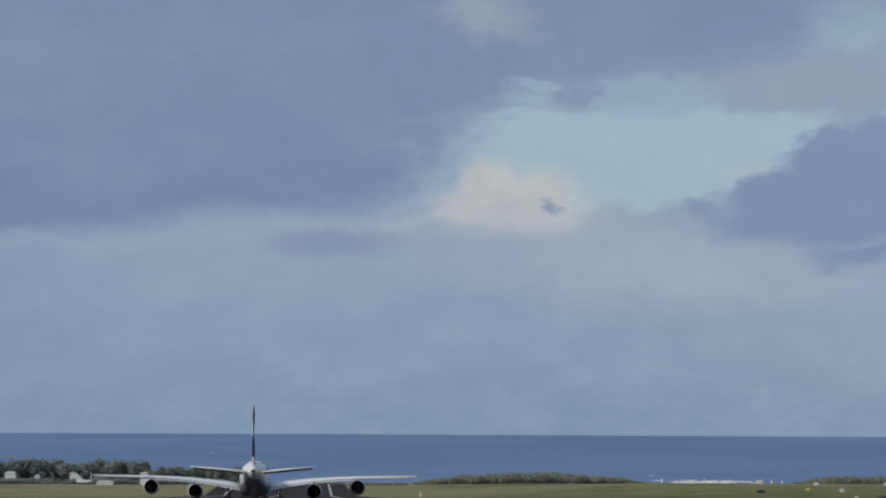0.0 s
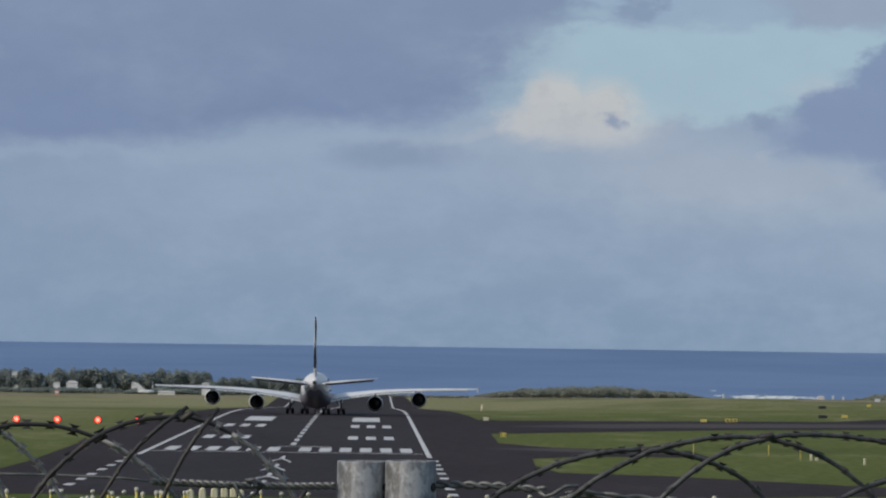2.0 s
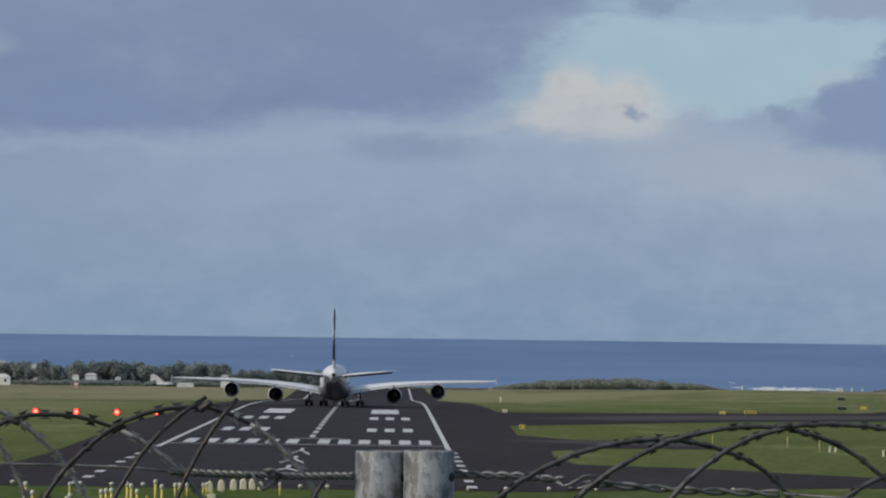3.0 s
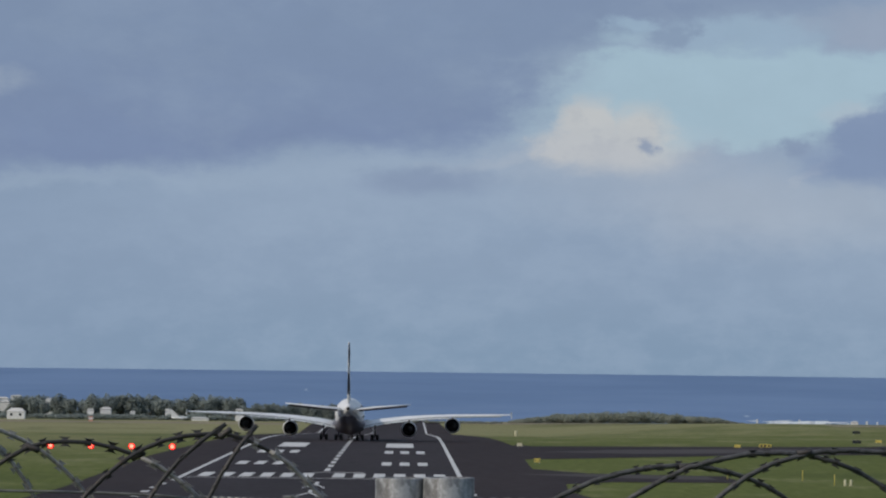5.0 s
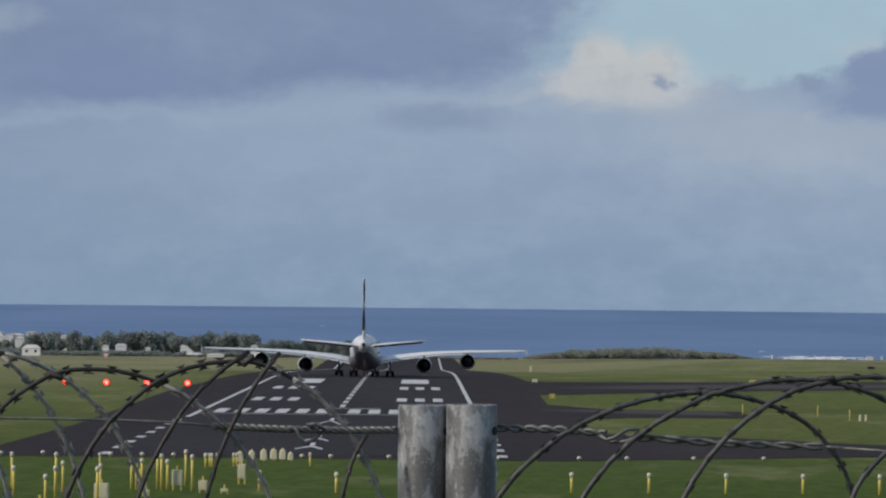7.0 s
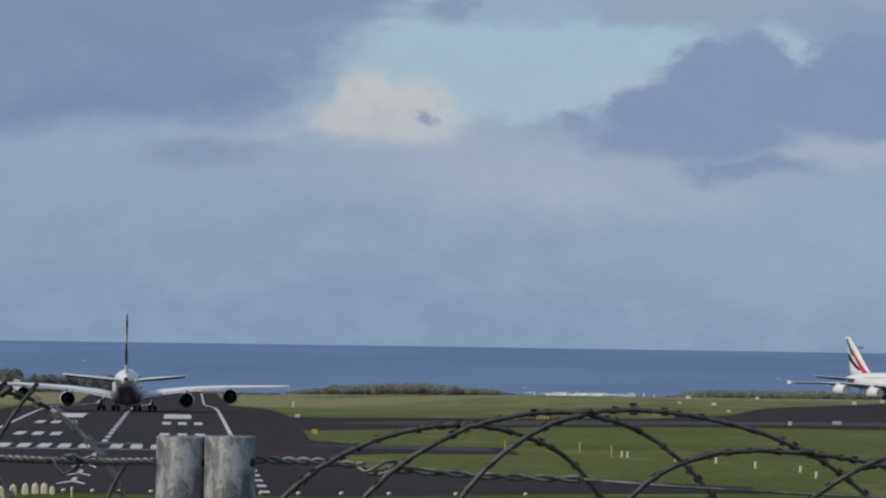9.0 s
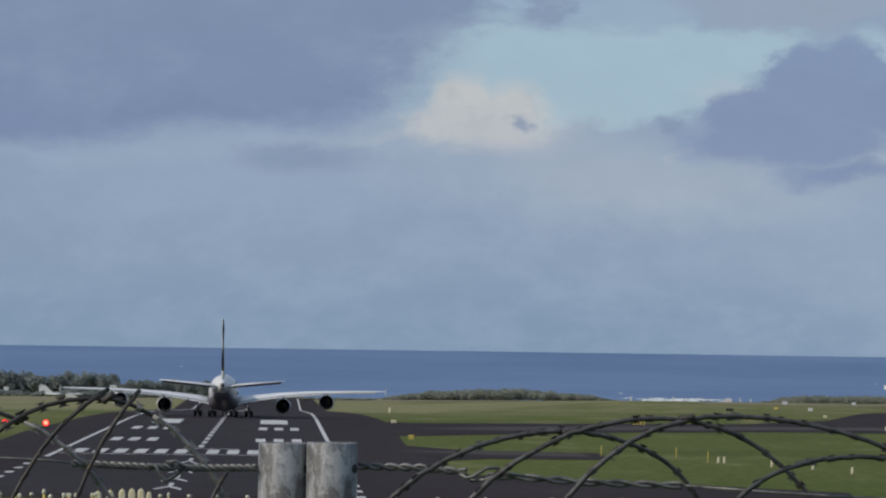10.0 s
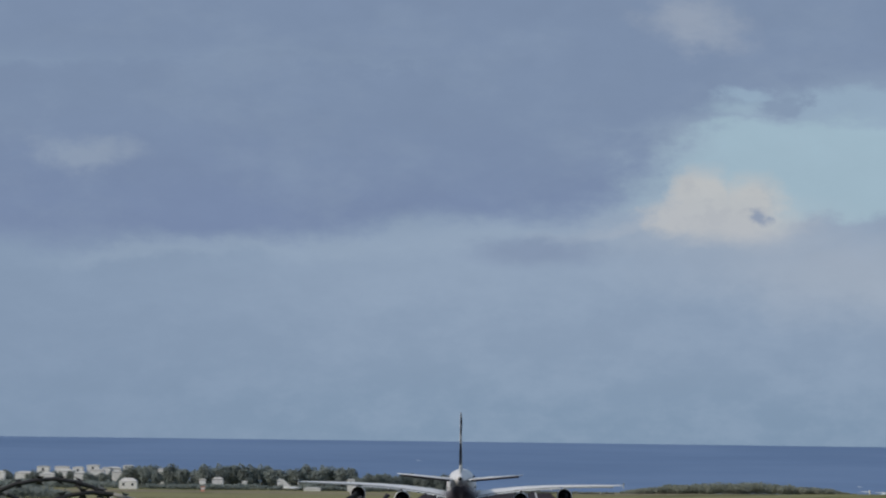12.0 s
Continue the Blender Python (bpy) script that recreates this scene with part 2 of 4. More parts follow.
def galvanised():
    """Mottled zinc: spangle, brown grime patches and pale scuffs."""
    m = bpy.data.materials.new("galvanised_steel")
    m.use_nodes = True
    k = Nodes(m.node_tree)
    p = m.node_tree.nodes["Principled BSDF"]
    co = k.add("ShaderNodeTexCoord").outputs["Object"]
    mp = k.add("ShaderNodeMapping")
    k.put(mp.inputs[0], co)
    mp.inputs["Scale"].default_value = (1, 1, 0.55)
    v = mp.outputs[0]
    big, mid, tiny = k.noise(v, 16, 6, 0.68), k.noise(v, 58, 5, 0.65), k.noise(v, 320, 4, 0.7)
    col = k.mix(k.ramp(mid, 0.35, 0.65), (0.165, 0.167, 0.175), (0.30, 0.303, 0.312))
    col = k.mix(k.math("MULTIPLY", k.ramp(big, 0.47, 0.53), 0.8), col, (0.088, 0.083, 0.082))
    col = k.mix(k.math("MULTIPLY", k.ramp(big, 0.45, 0.40), 0.7), col, (0.42, 0.422, 0.43))
    col = k.mix(k.math("MULTIPLY", k.ramp(tiny, 0.56, 0.70), 0.5), col, (0.42, 0.42, 0.42))
    col = k.mix(k.math("MULTIPLY", k.ramp(tiny, 0.42, 0.30), 0.5), col, (0.085, 0.078, 0.072))
    k.put(p.inputs["Base Color"], col)
    k.put(p.inputs["Roughness"], k.ramp(mid, 0.3, 0.7, 0.42, 0.72))
    p.inputs["Metallic"].default_value = 0.3
    bp = k.add("ShaderNodeBump")
    bp.inputs["Strength"].default_value, bp.inputs["Distance"].default_value = 0.7, 0.0012
    k.put(bp.inputs["Height"], k.math("ADD", mid, k.math("MULTIPLY", tiny, 0.5)))
    k.put(p.inputs["Normal"], bp.outputs[0])
    return m


GALV = galvanised()
OLDWIRE = surface("weathered_wire", (0.021, 0.019, 0.019), (0.062, 0.056, 0.056), 0.6, metal=0.35, scale=40, fine=300, stains=((0.10, 0.065, 0.04), 60, 0.55, 0.7, 0.5))
GREYWIRE = surface("dull_grey_wire", (0.045, 0.043, 0.044), (0.120, 0.116, 0.116), 0.6, metal=0.35, scale=45, fine=320, stains=((0.020, 0.017, 0.016), 60, 0.48, 0.66, 0.7))
TWIST = surface("zinc_wire", (0.11, 0.11, 0.108), (0.22, 0.22, 0.212), 0.55, metal=0.45, scale=50, fine=400, stains=((0.08, 0.07, 0.06), 70, 0.5, 0.7, 0.6))
# near-black; the shade inside openings is put into this colour
DARK = surface("dark_hollow", (0.010, 0.010, 0.012), (0.02, 0.02, 0.022), 0.7, scale=2)
WHITE = surface("white_aircraft_paint", (0.58, 0.58, 0.59), (0.68, 0.68, 0.68), 0.35, scale=0.12, fine=0.9, stains=((0.50, 0.50, 0.50), 0.4, 0.55, 0.8, 0.4))
WINGGREY = surface("wing_grey_paint", (0.40, 0.42, 0.43), (0.52, 0.54, 0.54), 0.4, scale=0.15, fine=1.0)
# dark grey paint, also standing in for shade under the runway airliner
GREY_AND_SHADE = surface("grey_paint_and_shade", (0.095, 0.088, 0.108), (0.145, 0.136, 0.158), 0.45, scale=0.2, fine=1.2)
BARE = surface("bare_metal", (0.32, 0.32, 0.33), (0.45, 0.45, 0.45), 0.35, metal=0.8, scale=0.6)
RUBBER = surface("tyre_rubber", (0.014, 0.014, 0.015), (0.028, 0.027, 0.027), 0.85, scale=2)
RED = surface("red_paint", (0.42, 0.022, 0.045), (0.50, 0.032, 0.058), 0.4, scale=0.4)
GREEN = surface("green_paint", (0.010, 0.095, 0.060), (0.016, 0.125, 0.078), 0.4, scale=0.4)
BLACK = surface("black_paint", (0.012, 0.013, 0.02), (0.022, 0.024, 0.034), 0.4, scale=0.4)
GLASS = surface("window_glass", (0.02, 0.025, 0.03), (0.035, 0.04, 0.05), 0.12, scale=1)
YELLOW = surface("yellow_paint", (0.56, 0.43, 0.09), (0.68, 0.55, 0.14), 0.6, scale=0.8, stains=((0.3, 0.2, 0.05), 3, 0.55, 0.75, 0.5))
CREAM = surface("cream_fibreglass", (0.55, 0.50, 0.33), (0.66, 0.61, 0.44), 0.55, scale=1.2)
LAMPWHITE = surface("lamp_white_glass", (0.46, 0.43, 0.34), (0.58, 0.55, 0.44), 0.3, scale=2)
WALLWHITE = surface("white_render", (0.68, 0.67, 0.66), (0.80, 0.79, 0.77), 0.85, scale=0.3, stains=((0.45, 0.43, 0.40), 0.8, 0.55, 0.75, 0.5), tint=0.2)
ROOFGREY = surface("roof_sheet", (0.46, 0.44, 0.42), (0.66, 0.64, 0.62), 0.7, scale=0.5, tint=0.4)
BARK = surface("bark", (0.07, 0.055, 0.04), (0.12, 0.095, 0.07), 0.9, scale=0.8)
# distance haze is put into these pale leaf and scrub colours
HAZED_LEAF = surface("leaves", (0.245, 0.280, 0.265), (0.345, 0.380, 0.360), 0.85, scale=0.35, fine=2.0, spec=0.2, tint=0.3)
HAZED_SCRUB = surface("scrub", (0.245, 0.262, 0.215), (0.345, 0.360, 0.300), 0.9, scale=0.2, fine=1.5, spec=0.1)
DRY = surface("dry_stems", (0.10, 0.085, 0.06), (0.18, 0.155, 0.11), 0.9, scale=3)
FOAM = surface("surf", (0.62, 0.66, 0.68), (0.78, 0.80, 0.80), 0.8, scale=0.06)


def leafy(m, share):
    """Leaves pass part of the light that falls on them."""
    k = Nodes(m.node_tree)
    p = m.node_tree.nodes["Principled BSDF"]
    out = m.node_tree.nodes["Material Output"]
    tr = k.add("ShaderNodeBsdfTranslucent")
    k.put(tr.inputs["Color"], p.inputs["Base Color"].links[0].from_socket)
    mx = k.add("ShaderNodeMixShader")
    mx.inputs[0].default_value = share
    k.put(mx.inputs[1], p.outputs[0])
    k.put(mx.inputs[2], tr.outputs[0])
    k.put(out.inputs["Surface"], mx.outputs[0])


leafy(HAZED_LEAF, 0.5)
leafy(HAZED_SCRUB, 0.5)
GLOW = lamp_surface("red_lamp_glow", (1.0, 0.014, 0.010), 1.6)
GLOWCORE = lamp_surface("red_lamp_core", (1.0, 0.11, 0.07), 5.0)

# ---- mesh helpers ----


def part(name, bm, material, parent=None, label="", smooth=False):
    """Links a bmesh as one mesh object, under a thing or a part where one is given."""
    me = bpy.data.meshes.new(name)
    bm.normal_update()
    bm.to_mesh(me)
    bm.free()
    me.materials.append(material)
    if smooth:
        me.polygons.foreach_set("use_smooth", [True] * len(me.polygons))
    ob = new(name, me)
    ob.parent = parent
    if label:
        ob["label"] = label
    return ob


def thing(name, m, label, category, group="", kind=""):
    ob = new(name)
    ob.empty_display_size = 0.2
    ob.matrix_world = m
    return tagged(ob, label, category, group, kind)


def child_of_mesh(name, mesh, parent, m):
    ob = new(name, mesh)
    ob.parent = parent
    ob.matrix_basis = m
    return ob


def ring_loft(bm, rings, cap=True):
    """Skins rings of equal count."""
    rows = [[bm.verts.new(p) for p in r] for r in rings]
    n = len(rows[0])
    for a, b in zip(rows, rows[1:]):
        for i in range(n):
            bm.faces.new((a[i], a[(i + 1) % n], b[(i + 1) % n], b[i]))
    if cap:
        bm.faces.new(rows[0][::-1])
        bm.faces.new(rows[-1])
    bmesh.ops.recalc_face_normals(bm, faces=bm.faces[:])
    return bm


def block(bm, x0, x1, y0, y1, z0, z1, bevel=0.0):
    got = bmesh.ops.create_cube(bm, size=1.0)["verts"]
    for v in got:
        v.co = Vector(((x0 + x1) / 2 + v.co.x * (x1 - x0), (y0 + y1) / 2 + v.co.y * (y1 - y0), (z0 + z1) / 2 + v.co.z * (z1 - z0)))
    if bevel:
        es = list({e for v in got for e in v.link_edges})
        bmesh.ops.bevel(bm, geom=es, offset=bevel, segments=2, affect="EDGES")
    return bm


def tube(bm, pts, radius, n=8, closed=False):
    """A round rod along points; radius may be a function of 0..1."""
    pts = [Vector(p) for p in pts]
    rings = []
    up = Vector((0.02, 0.05, 1)).normalized()
    for i, p in enumerate(pts):
        a, b = pts[max(0, i - 1)], pts[min(len(pts) - 1, i + 1)]
        d = (b - a).normalized()
        s = d.cross(up)
        if s.length < 0.05:
            s = d.cross(Vector((1, 0, 0)))
        s.normalize()
        t = s.cross(d)
        r = radius(i / (len(pts) - 1)) if callable(radius) else radius
        rings.append([p + (s * math.cos(q * math.tau / n) + t * math.sin(q * math.tau / n)) * r for q in range(n)])
    return ring_loft(bm, rings)


def lathe(bm, prof, n=20, axis="y"):
    """Turns (along, radius) pairs round an axis."""
    rings = []
    for s, r in prof:
        ring = []
        for i in range(n):
            c, d = math.cos(i * math.tau / n) * r, math.sin(i * math.tau / n) * r
            ring.append((c, s, d) if axis == "y" else (c, d, s))
        rings.append(ring)
    return ring_loft(bm, rings)


def lerp(a, b, t):
    return a + (b - a) * t


def steps(y, table):
    """Linear between the rows of a small table."""
    for (a, p), (b, q) in zip(table, table[1:]):
        if y <= b:
            return lerp(p, q, max(0.0, (y - a) / (b - a)))
    return table[-1][1]


# ---- lie of the land ----


def fall(x, y):
    """Height of the airfield: an even fall, with a crest and a dip beyond it on the runway's side."""
    dip_runway = 0.01 * max(0.0, y - 1300) ** 2 / 600 if y < 1600 else steps(y, ((1600, 1.5), (2300, 8.5), (2750, 7.0)))
    dip_apron = steps(y, ((2000, 0.0), (2750, 7.0)))
    w = min(1.0, max(0.0, (x - 60) / 80))
    return -SLOPE * y - lerp(dip_runway, dip_apron, w)


def ground_z(x, y):
    z = fall(x, y)
    if y < 160:
        z = lerp(z, steps(y, ((3, 15.25), (7, 14.6), (11, 14.5), (60, 8.5), (160, -2.2))), min(1.0, (160 - y) / 30))
    if y > 2755:
        z = lerp(z, SEA_Z - 3.0, min(1.0, (y - 2755) / 40))
    return z


SEA_Z = EYE_Z - SLOPE * 4900


def build_ground():
    ys = [-300, -100, -20, 0, 3, 5, 7, 9, 11, 20, 40, 60, 90, 110, 130, 145, 160, 250, 400] + list(range(450, 2751, 25)) + [2755, 2770, 2795]
    xs = [-1600, -900, -500, -300] + list(range(-250, 60, 50)) + [60, 70, 80, 90, 100, 110, 120, 130, 140, 180, 240, 320, 400, 600, 1000, 1600]
    bm = bmesh.new()
    rows = []
    for y in ys:
        rows.append([bm.verts.new((x, y, ground_z(x, y))) for x in xs])
    for a, b in zip(rows, rows[1:]):
        for i in range(len(xs) - 1):
            bm.faces.new((a[i], a[i + 1], b[i + 1], b[i]))
    return tagged(part("ground", bm, GRASS), "mown green airfield grass with dry brown patches, haze painted far off", "grass", kind="structure")


build_ground()


def build_sea():
    bm = bmesh.new()
    rings = []
    for r in (300, 2000, 2700, 3200, 3800, 4400, 4900):
        rings.append([bm.verts.new((EYE_X + r * math.cos(i * math.tau / 180), r * math.sin(i * math.tau / 180), SEA_Z)) for i in range(180)])
    for a, b in zip(rings, rings[1:]):
        for i in range(180):
            bm.faces.new((a[i], b[i], b[(i + 1) % 180], a[(i + 1) % 180]))
    return tagged(part("water", bm, SEA), "deep blue open sea reaching the horizon", "sea", kind="structure")


build_sea()

# ---- runway, taxiways, markings ----


def strip(name, y0, y1, left, right, material, lift, step=12.5):
    """A paved band along the runway's line; left and right are functions of y."""
    bm = bmesh.new()
    n = max(1, int(round((y1 - y0) / step)))
    prev = None
    for i in range(n + 1):
        y = lerp(y0, y1, i / n)
        a, b = left(y), right(y)
        m = (a + b) / 2
        row = [bm.verts.new((x, y, fall(x, y) + lift)) for x in (a, m, b)]
        if prev:
            for j in range(2):
                bm.faces.new((prev[j], prev[j + 1], row[j + 1], row[j]))
        prev = row
    return part(name, bm, material)


def slab(name, outline, material, lift):
    """A paved area with an outline in the plan."""
    bm = bmesh.new()
    bm.faces.new([bm.verts.new((x, y, fall(x, y) + lift)) for x, y in outline])
    bmesh.ops.triangulate(bm, faces=bm.faces[:])
    bm.normal_update()
    for f in bm.faces:
        if f.normal.z < 0:
            f.normal_flip()
    return part(name, bm, material)


shoulder = strip("runway_shoulder", 624, 2740, lambda y: steps(y, ((624, -38), (800, -35.5), (1100, -37), (1500, -31), (2740, -30))),
                 lambda y: steps(y, ((624, 30), (800, 32), (1000, 36), (1290, 38.5), (1500, 36.5), (1900, 36), (2740, 29))), SHOULDER, 0.03)
tagged(shoulder, "dark brownish asphalt runway shoulder", "runway", kind="structure")
runway = strip("runway", 640, 2730, lambda y: -22.5, lambda y: 22.5, ASPHALT, 0.06)
tagged(runway, "dark grey asphalt runway with worn white markings", "runway", kind="structure")
taxi = slab("taxiway", [(22, 1085), (40, 1105), (63, 1147), (90, 1195), (124, 1228), (200, 1215), (420, 1210), (420, 1880), (250, 1860), (230, 1790), (185, 1645), (157, 1459), (143, 1415), (127, 1362),
                        (84, 1330), (43, 1300), (32, 1420), (22, 1440)], SHOULDER, 0.045)
tagged(taxi, "dark asphalt taxiway running to the apron", "taxiway", kind="structure")
lane = slab("taxiway_lane", [(42, 1205), (63, 1195), (90, 1222), (124, 1258), (200, 1290), (420, 1330), (420, 1400), (200, 1345), (127, 1312), (84, 1282), (60, 1250)], TAXI, 0.075)
tagged(lane, "lighter grey worn taxiway lane", "taxiway", kind="structure")
turn = slab("turning_pad", [(22, 1000), (36, 992), (45, 953), (67, 940), (67, 884), (46, 879), (38, 857), (37, 805), (39, 762), (54, 749), (73, 711), (84, 690), (82, 662), (63, 652), (29, 624), (22, 624)],
            SHOULDER, 0.05)
tagged(turn, "dark asphalt turning pad beside the runway", "taxiway", kind="structure")
band = slab("service_strip", [(32, 938), (44, 946), (64, 936), (64, 905), (46, 915)], TAXI, 0.07)
tagged(band, "worn grey strip across the turning pad", "taxiway", kind="structure")


def paint(x0, x1, y0, y1, lift=0.10, skew=0.0):
    """One painted block; a thin plate with edges."""
    bm = bmesh.new()
    n = max(1, int((y1 - y0) / 15))
    for i in range(n):
        a, b = lerp(y0, y1, i / n), lerp(y0, y1, (i + 1) / n)
        sa, sb = skew * i / n, skew * (i + 1) / n
        q = [(x0 + sa, a), (x1 + sa, a), (x1 + sb, b), (x0 + sb, b)]
        top = [bm.verts.new((x, y, fall(x, y) + lift)) for x, y in q]
        bot = [bm.verts.new((x, y, fall(x, y) + lift - 0.03)) for x, y in q]
        bm.faces.new(top)
        for j in range(4):
            bm.faces.new((top[j], bot[j], bot[(j + 1) % 4], top[(j + 1) % 4]))
    return part("marking", bm, PAINT, runway)


# threshold bars
for side in (-1, 1):
    for i in range(6):
        c = side * (2.55 + 3.28 * i)
        paint(c - 0.95, c + 0.95, 890, 924)
    # touchdown rows and aiming points
    for y0, y1 in ((1008, 1042), (1154, 1190)):
        for i in range(3):
            c = side * (9.9 + 3.3 * i)
            paint(c - 0.9, c + 0.9, y0, y1)
    paint(side * 9.0 if side > 0 else -15.2, 15.2 if side > 0 else -9.0, 1246, 1316)
    # edge lines: solid beyond the threshold, broken before it
    for a in range(852, 2700, 120):
        paint(side * 22.2 - 0.38, side * 22.2 + 0.38, a, min(a + 120, 2700))
    for a in (634, 661, 688, 714, 741, 768, 795, 822):
        paint(side * 22.7 - 0.55, side * 22.7 + 0.55, a, a + 9)
# centre line
for a in range(946, 1420, 40):
    paint(-0.45, 0.45, a, a + 23)
for a in range(1450, 2700, 60):
    paint(-0.45, 0.45, a, a + 30)
# transverse bar and the arrows before it
paint(-21.5, 21.5, 880, 881.2)
paint(-2.6, 6.5, 933, 934.2)


def arrow(y, rise, w=1.65):
    """A flat chevron whose point lies farther down the runway."""
    bm = bmesh.new()
    pts = [(-w, y), (0, y + rise), (w, y), (w, y + 6), (0, y + rise + 7), (-w, y + 6)]
    vs = [bm.verts.new((x, q, fall(x, q) + 0.10)) for x, q in pts]
    bm.faces.new((vs[0], vs[1], vs[4], vs[5]))
    bm.faces.new((vs[1], vs[2], vs[3], vs[4]))
    part("marking", bm, PAINT, runway)


for y, rise in ((661, 13), (702, 14), (748, 24), (803, 26)):
    arrow(y, rise)
    paint(-0.3, 0.3, y + rise + 8, y + rise + 21)

apron = slab("apron", [(236, 2035), (420, 2035), (420, 2190), (244, 2190)], TAXI, 0.05)
tagged(apron, "worn grey apron pavement under the parked airliner", "apron", kind="structure")

DIRT = surface("bare_earth", (0.16, 0.135, 0.095), (0.26, 0.225, 0.165), 0.95, scale=0.03, fine=0.3, spec=0.1)


def cross_band(name, x0, x1, y0, y1, text):
    bm = bmesh.new()
    prev = None
    n = int((x1 - x0) / 10)
    for i in range(n + 1):
        x = lerp(x0, x1, i / n)
        w = 6 * noise.noise(Vector((x * 0.05, y0, 0)))
        row = [bm.verts.new((x, y + w, fall(x, y + w) + 0.08)) for y in (y0, (y0 + y1) / 2, y1)]
        if prev:
            for j in range(2):
                bm.faces.new((prev[j], row[j], row[j + 1], prev[j + 1]))
        prev = row
    tagged(part(name, bm, DIRT), text, "track", kind="structure")


cross_band("dirt_track", -262, -35, 2540, 2600, "pale bare earth track along the airfield edge")
cross_band("apron_edge", 160, 420, 1895, 1950, "pale concrete strip behind the apron")
cross_band("dirt_track", 40, 250, 2640, 2700, "pale bare earth track along the airfield edge")

# ---- airliners ----


def wing_half(bm, stations, side, n=9):
    """stations: (span, leading, trailing, height, thickness). An aerofoil skinned along the span."""
    rings = []
    for l, le, te, z, th in stations:
        ch = le - te
        up, lo = [], []
        for i in range(n):
            f = i / (n - 1)
            prof = 2.6 * (math.sqrt(f) * (1 - f)) * (1 - 0.25 * f) + 0.02
            up.append((side * l, le - f * ch, z + th * 0.55 * prof - f * 0.03 * ch))
            lo.append((side * l, le - f * ch, z - th * 0.45 * prof - f * 0.03 * ch))
        rings.append(up + lo[::-1])
    return ring_loft(bm, rings)


def airliner(m, label, crest, belly, tail_reach):
    """A four-engined double-deck airliner, nose towards +y, standing on z = 0."""
    top = thing("airliner", m, label, "airplane", "airliners")
    sec = [(-36.6, 0.5, 0.6, 7.9), (-35.5, 0.85, 1.0, 7.8), (-32, 1.7, 1.9, 7.55), (-27, 2.6, 2.9, 7.1), (-22, 3.2, 3.6, 6.6), (-16, 3.5, 4.1, 6.2), (-8, 3.57, 4.2, 6.1),
           (6, 3.57, 4.2, 6.1), (18, 3.57, 4.2, 6.1), (25, 3.45, 4.1, 6.05), (30, 3.0, 3.5, 5.8), (33.5, 2.1, 2.4, 5.35), (35.6, 1.0, 1.2, 5.0), (36.2, 0.25, 0.3, 4.9)]
    bm = bmesh.new()
    ring_loft(bm, [[(rx * math.cos(i * math.tau / 36), s, z + rz * math.sin(i * math.tau / 36)) for i in range(36)] for s, rx, rz, z in sec])
    body = part("fuselage", bm, WHITE, top, "white painted fuselage", True)
    # underside and wing root fairing; the runway airliner's shade is put into its colour
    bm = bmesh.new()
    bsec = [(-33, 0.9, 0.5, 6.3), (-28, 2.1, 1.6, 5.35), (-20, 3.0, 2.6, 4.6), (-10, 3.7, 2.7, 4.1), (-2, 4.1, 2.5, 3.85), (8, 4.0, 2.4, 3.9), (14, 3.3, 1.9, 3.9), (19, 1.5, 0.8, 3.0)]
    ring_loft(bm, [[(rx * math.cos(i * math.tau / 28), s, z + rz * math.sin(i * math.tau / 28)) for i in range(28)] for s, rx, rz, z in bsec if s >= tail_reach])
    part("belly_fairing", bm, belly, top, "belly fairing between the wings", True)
    bm = bmesh.new()
    lathe(bm, [(-37.0, 0.05), (-37.0, 0.42), (-36.3, 0.5), (-36.3, 0.05)], 14)
    ob = part("tail_exhaust", bm, DARK, top, "dark exhaust opening", True)
    ob.location = (0, 0, 7.9)
    # wings with flaps
    st = [(2.6, 16, -2.5, 3.7, 2.2), (7, 12.4, -3.2, 4.65, 1.85), (14, 6.6, -4.0, 5.6, 1.4), (20, 2.9, -5.6, 6.1, 1.05), (26, -0.9, -7.6, 6.4, 0.8), (33, -5.0, -10.2, 6.6, 0.58), (39, -8.8, -12.6, 6.72, 0.38),
          (39.9, -9.8, -13.0, 6.74, 0.25)]
    st = [(l, le - 4.5, te - 4.5, z, th * 0.78) for l, le, te, z, th in st]
    for side in (-1, 1):
        bm = bmesh.new()
        wing_half(bm, st, side)
        wing = part("wing", bm, WHITE, top, "white swept wing", True)
        for a, b, drop in ((3.4, 8.5, 0.44), (8.8, 14.6, 0.34), (15.0, 24.6, 0.26)):
            bm = bmesh.new()
            rings = []
            for f in (0.0, 0.5, 1.0):
                l = lerp(a, b, f)
                te = steps(l, tuple((q[0], q[2]) for q in st))
                z = steps(l, tuple((q[0], q[3]) for q in st)) - 0.03 * 12
                rings.append([(side * l, te + 1.2, z + 0.12), (side * l, te - 0.4, z - 0.05), (side * l, te - 2.3, z - drop), (side * l, te - 2.4, z - drop - 0.1), (side * l, te - 0.4, z - 0.5), (side * l, te + 1.0, z - 0.3)])
            ring_loft(bm, rings)
            flap = part("flap", bm, WINGGREY, wing, "pale grey lowered flap")
            # solid dark strip in place of the shade between wing and flap
            bm = bmesh.new()
            rings = []
            for f in (0.0, 0.5, 1.0):
                l = lerp(a, b, f)
                te = steps(l, tuple((q[0], q[2]) for q in st))
                z = steps(l, tuple((q[0], q[3]) for q in st)) - 0.03 * 12
                rings.append([(side * l, te - 0.3, z + 0.03), (side * l, te - 0.85, z - 0.02), (side * l, te - 0.9, z - 0.22), (side * l, te - 0.3, z - 0.2)])
            ring_loft(bm, rings)
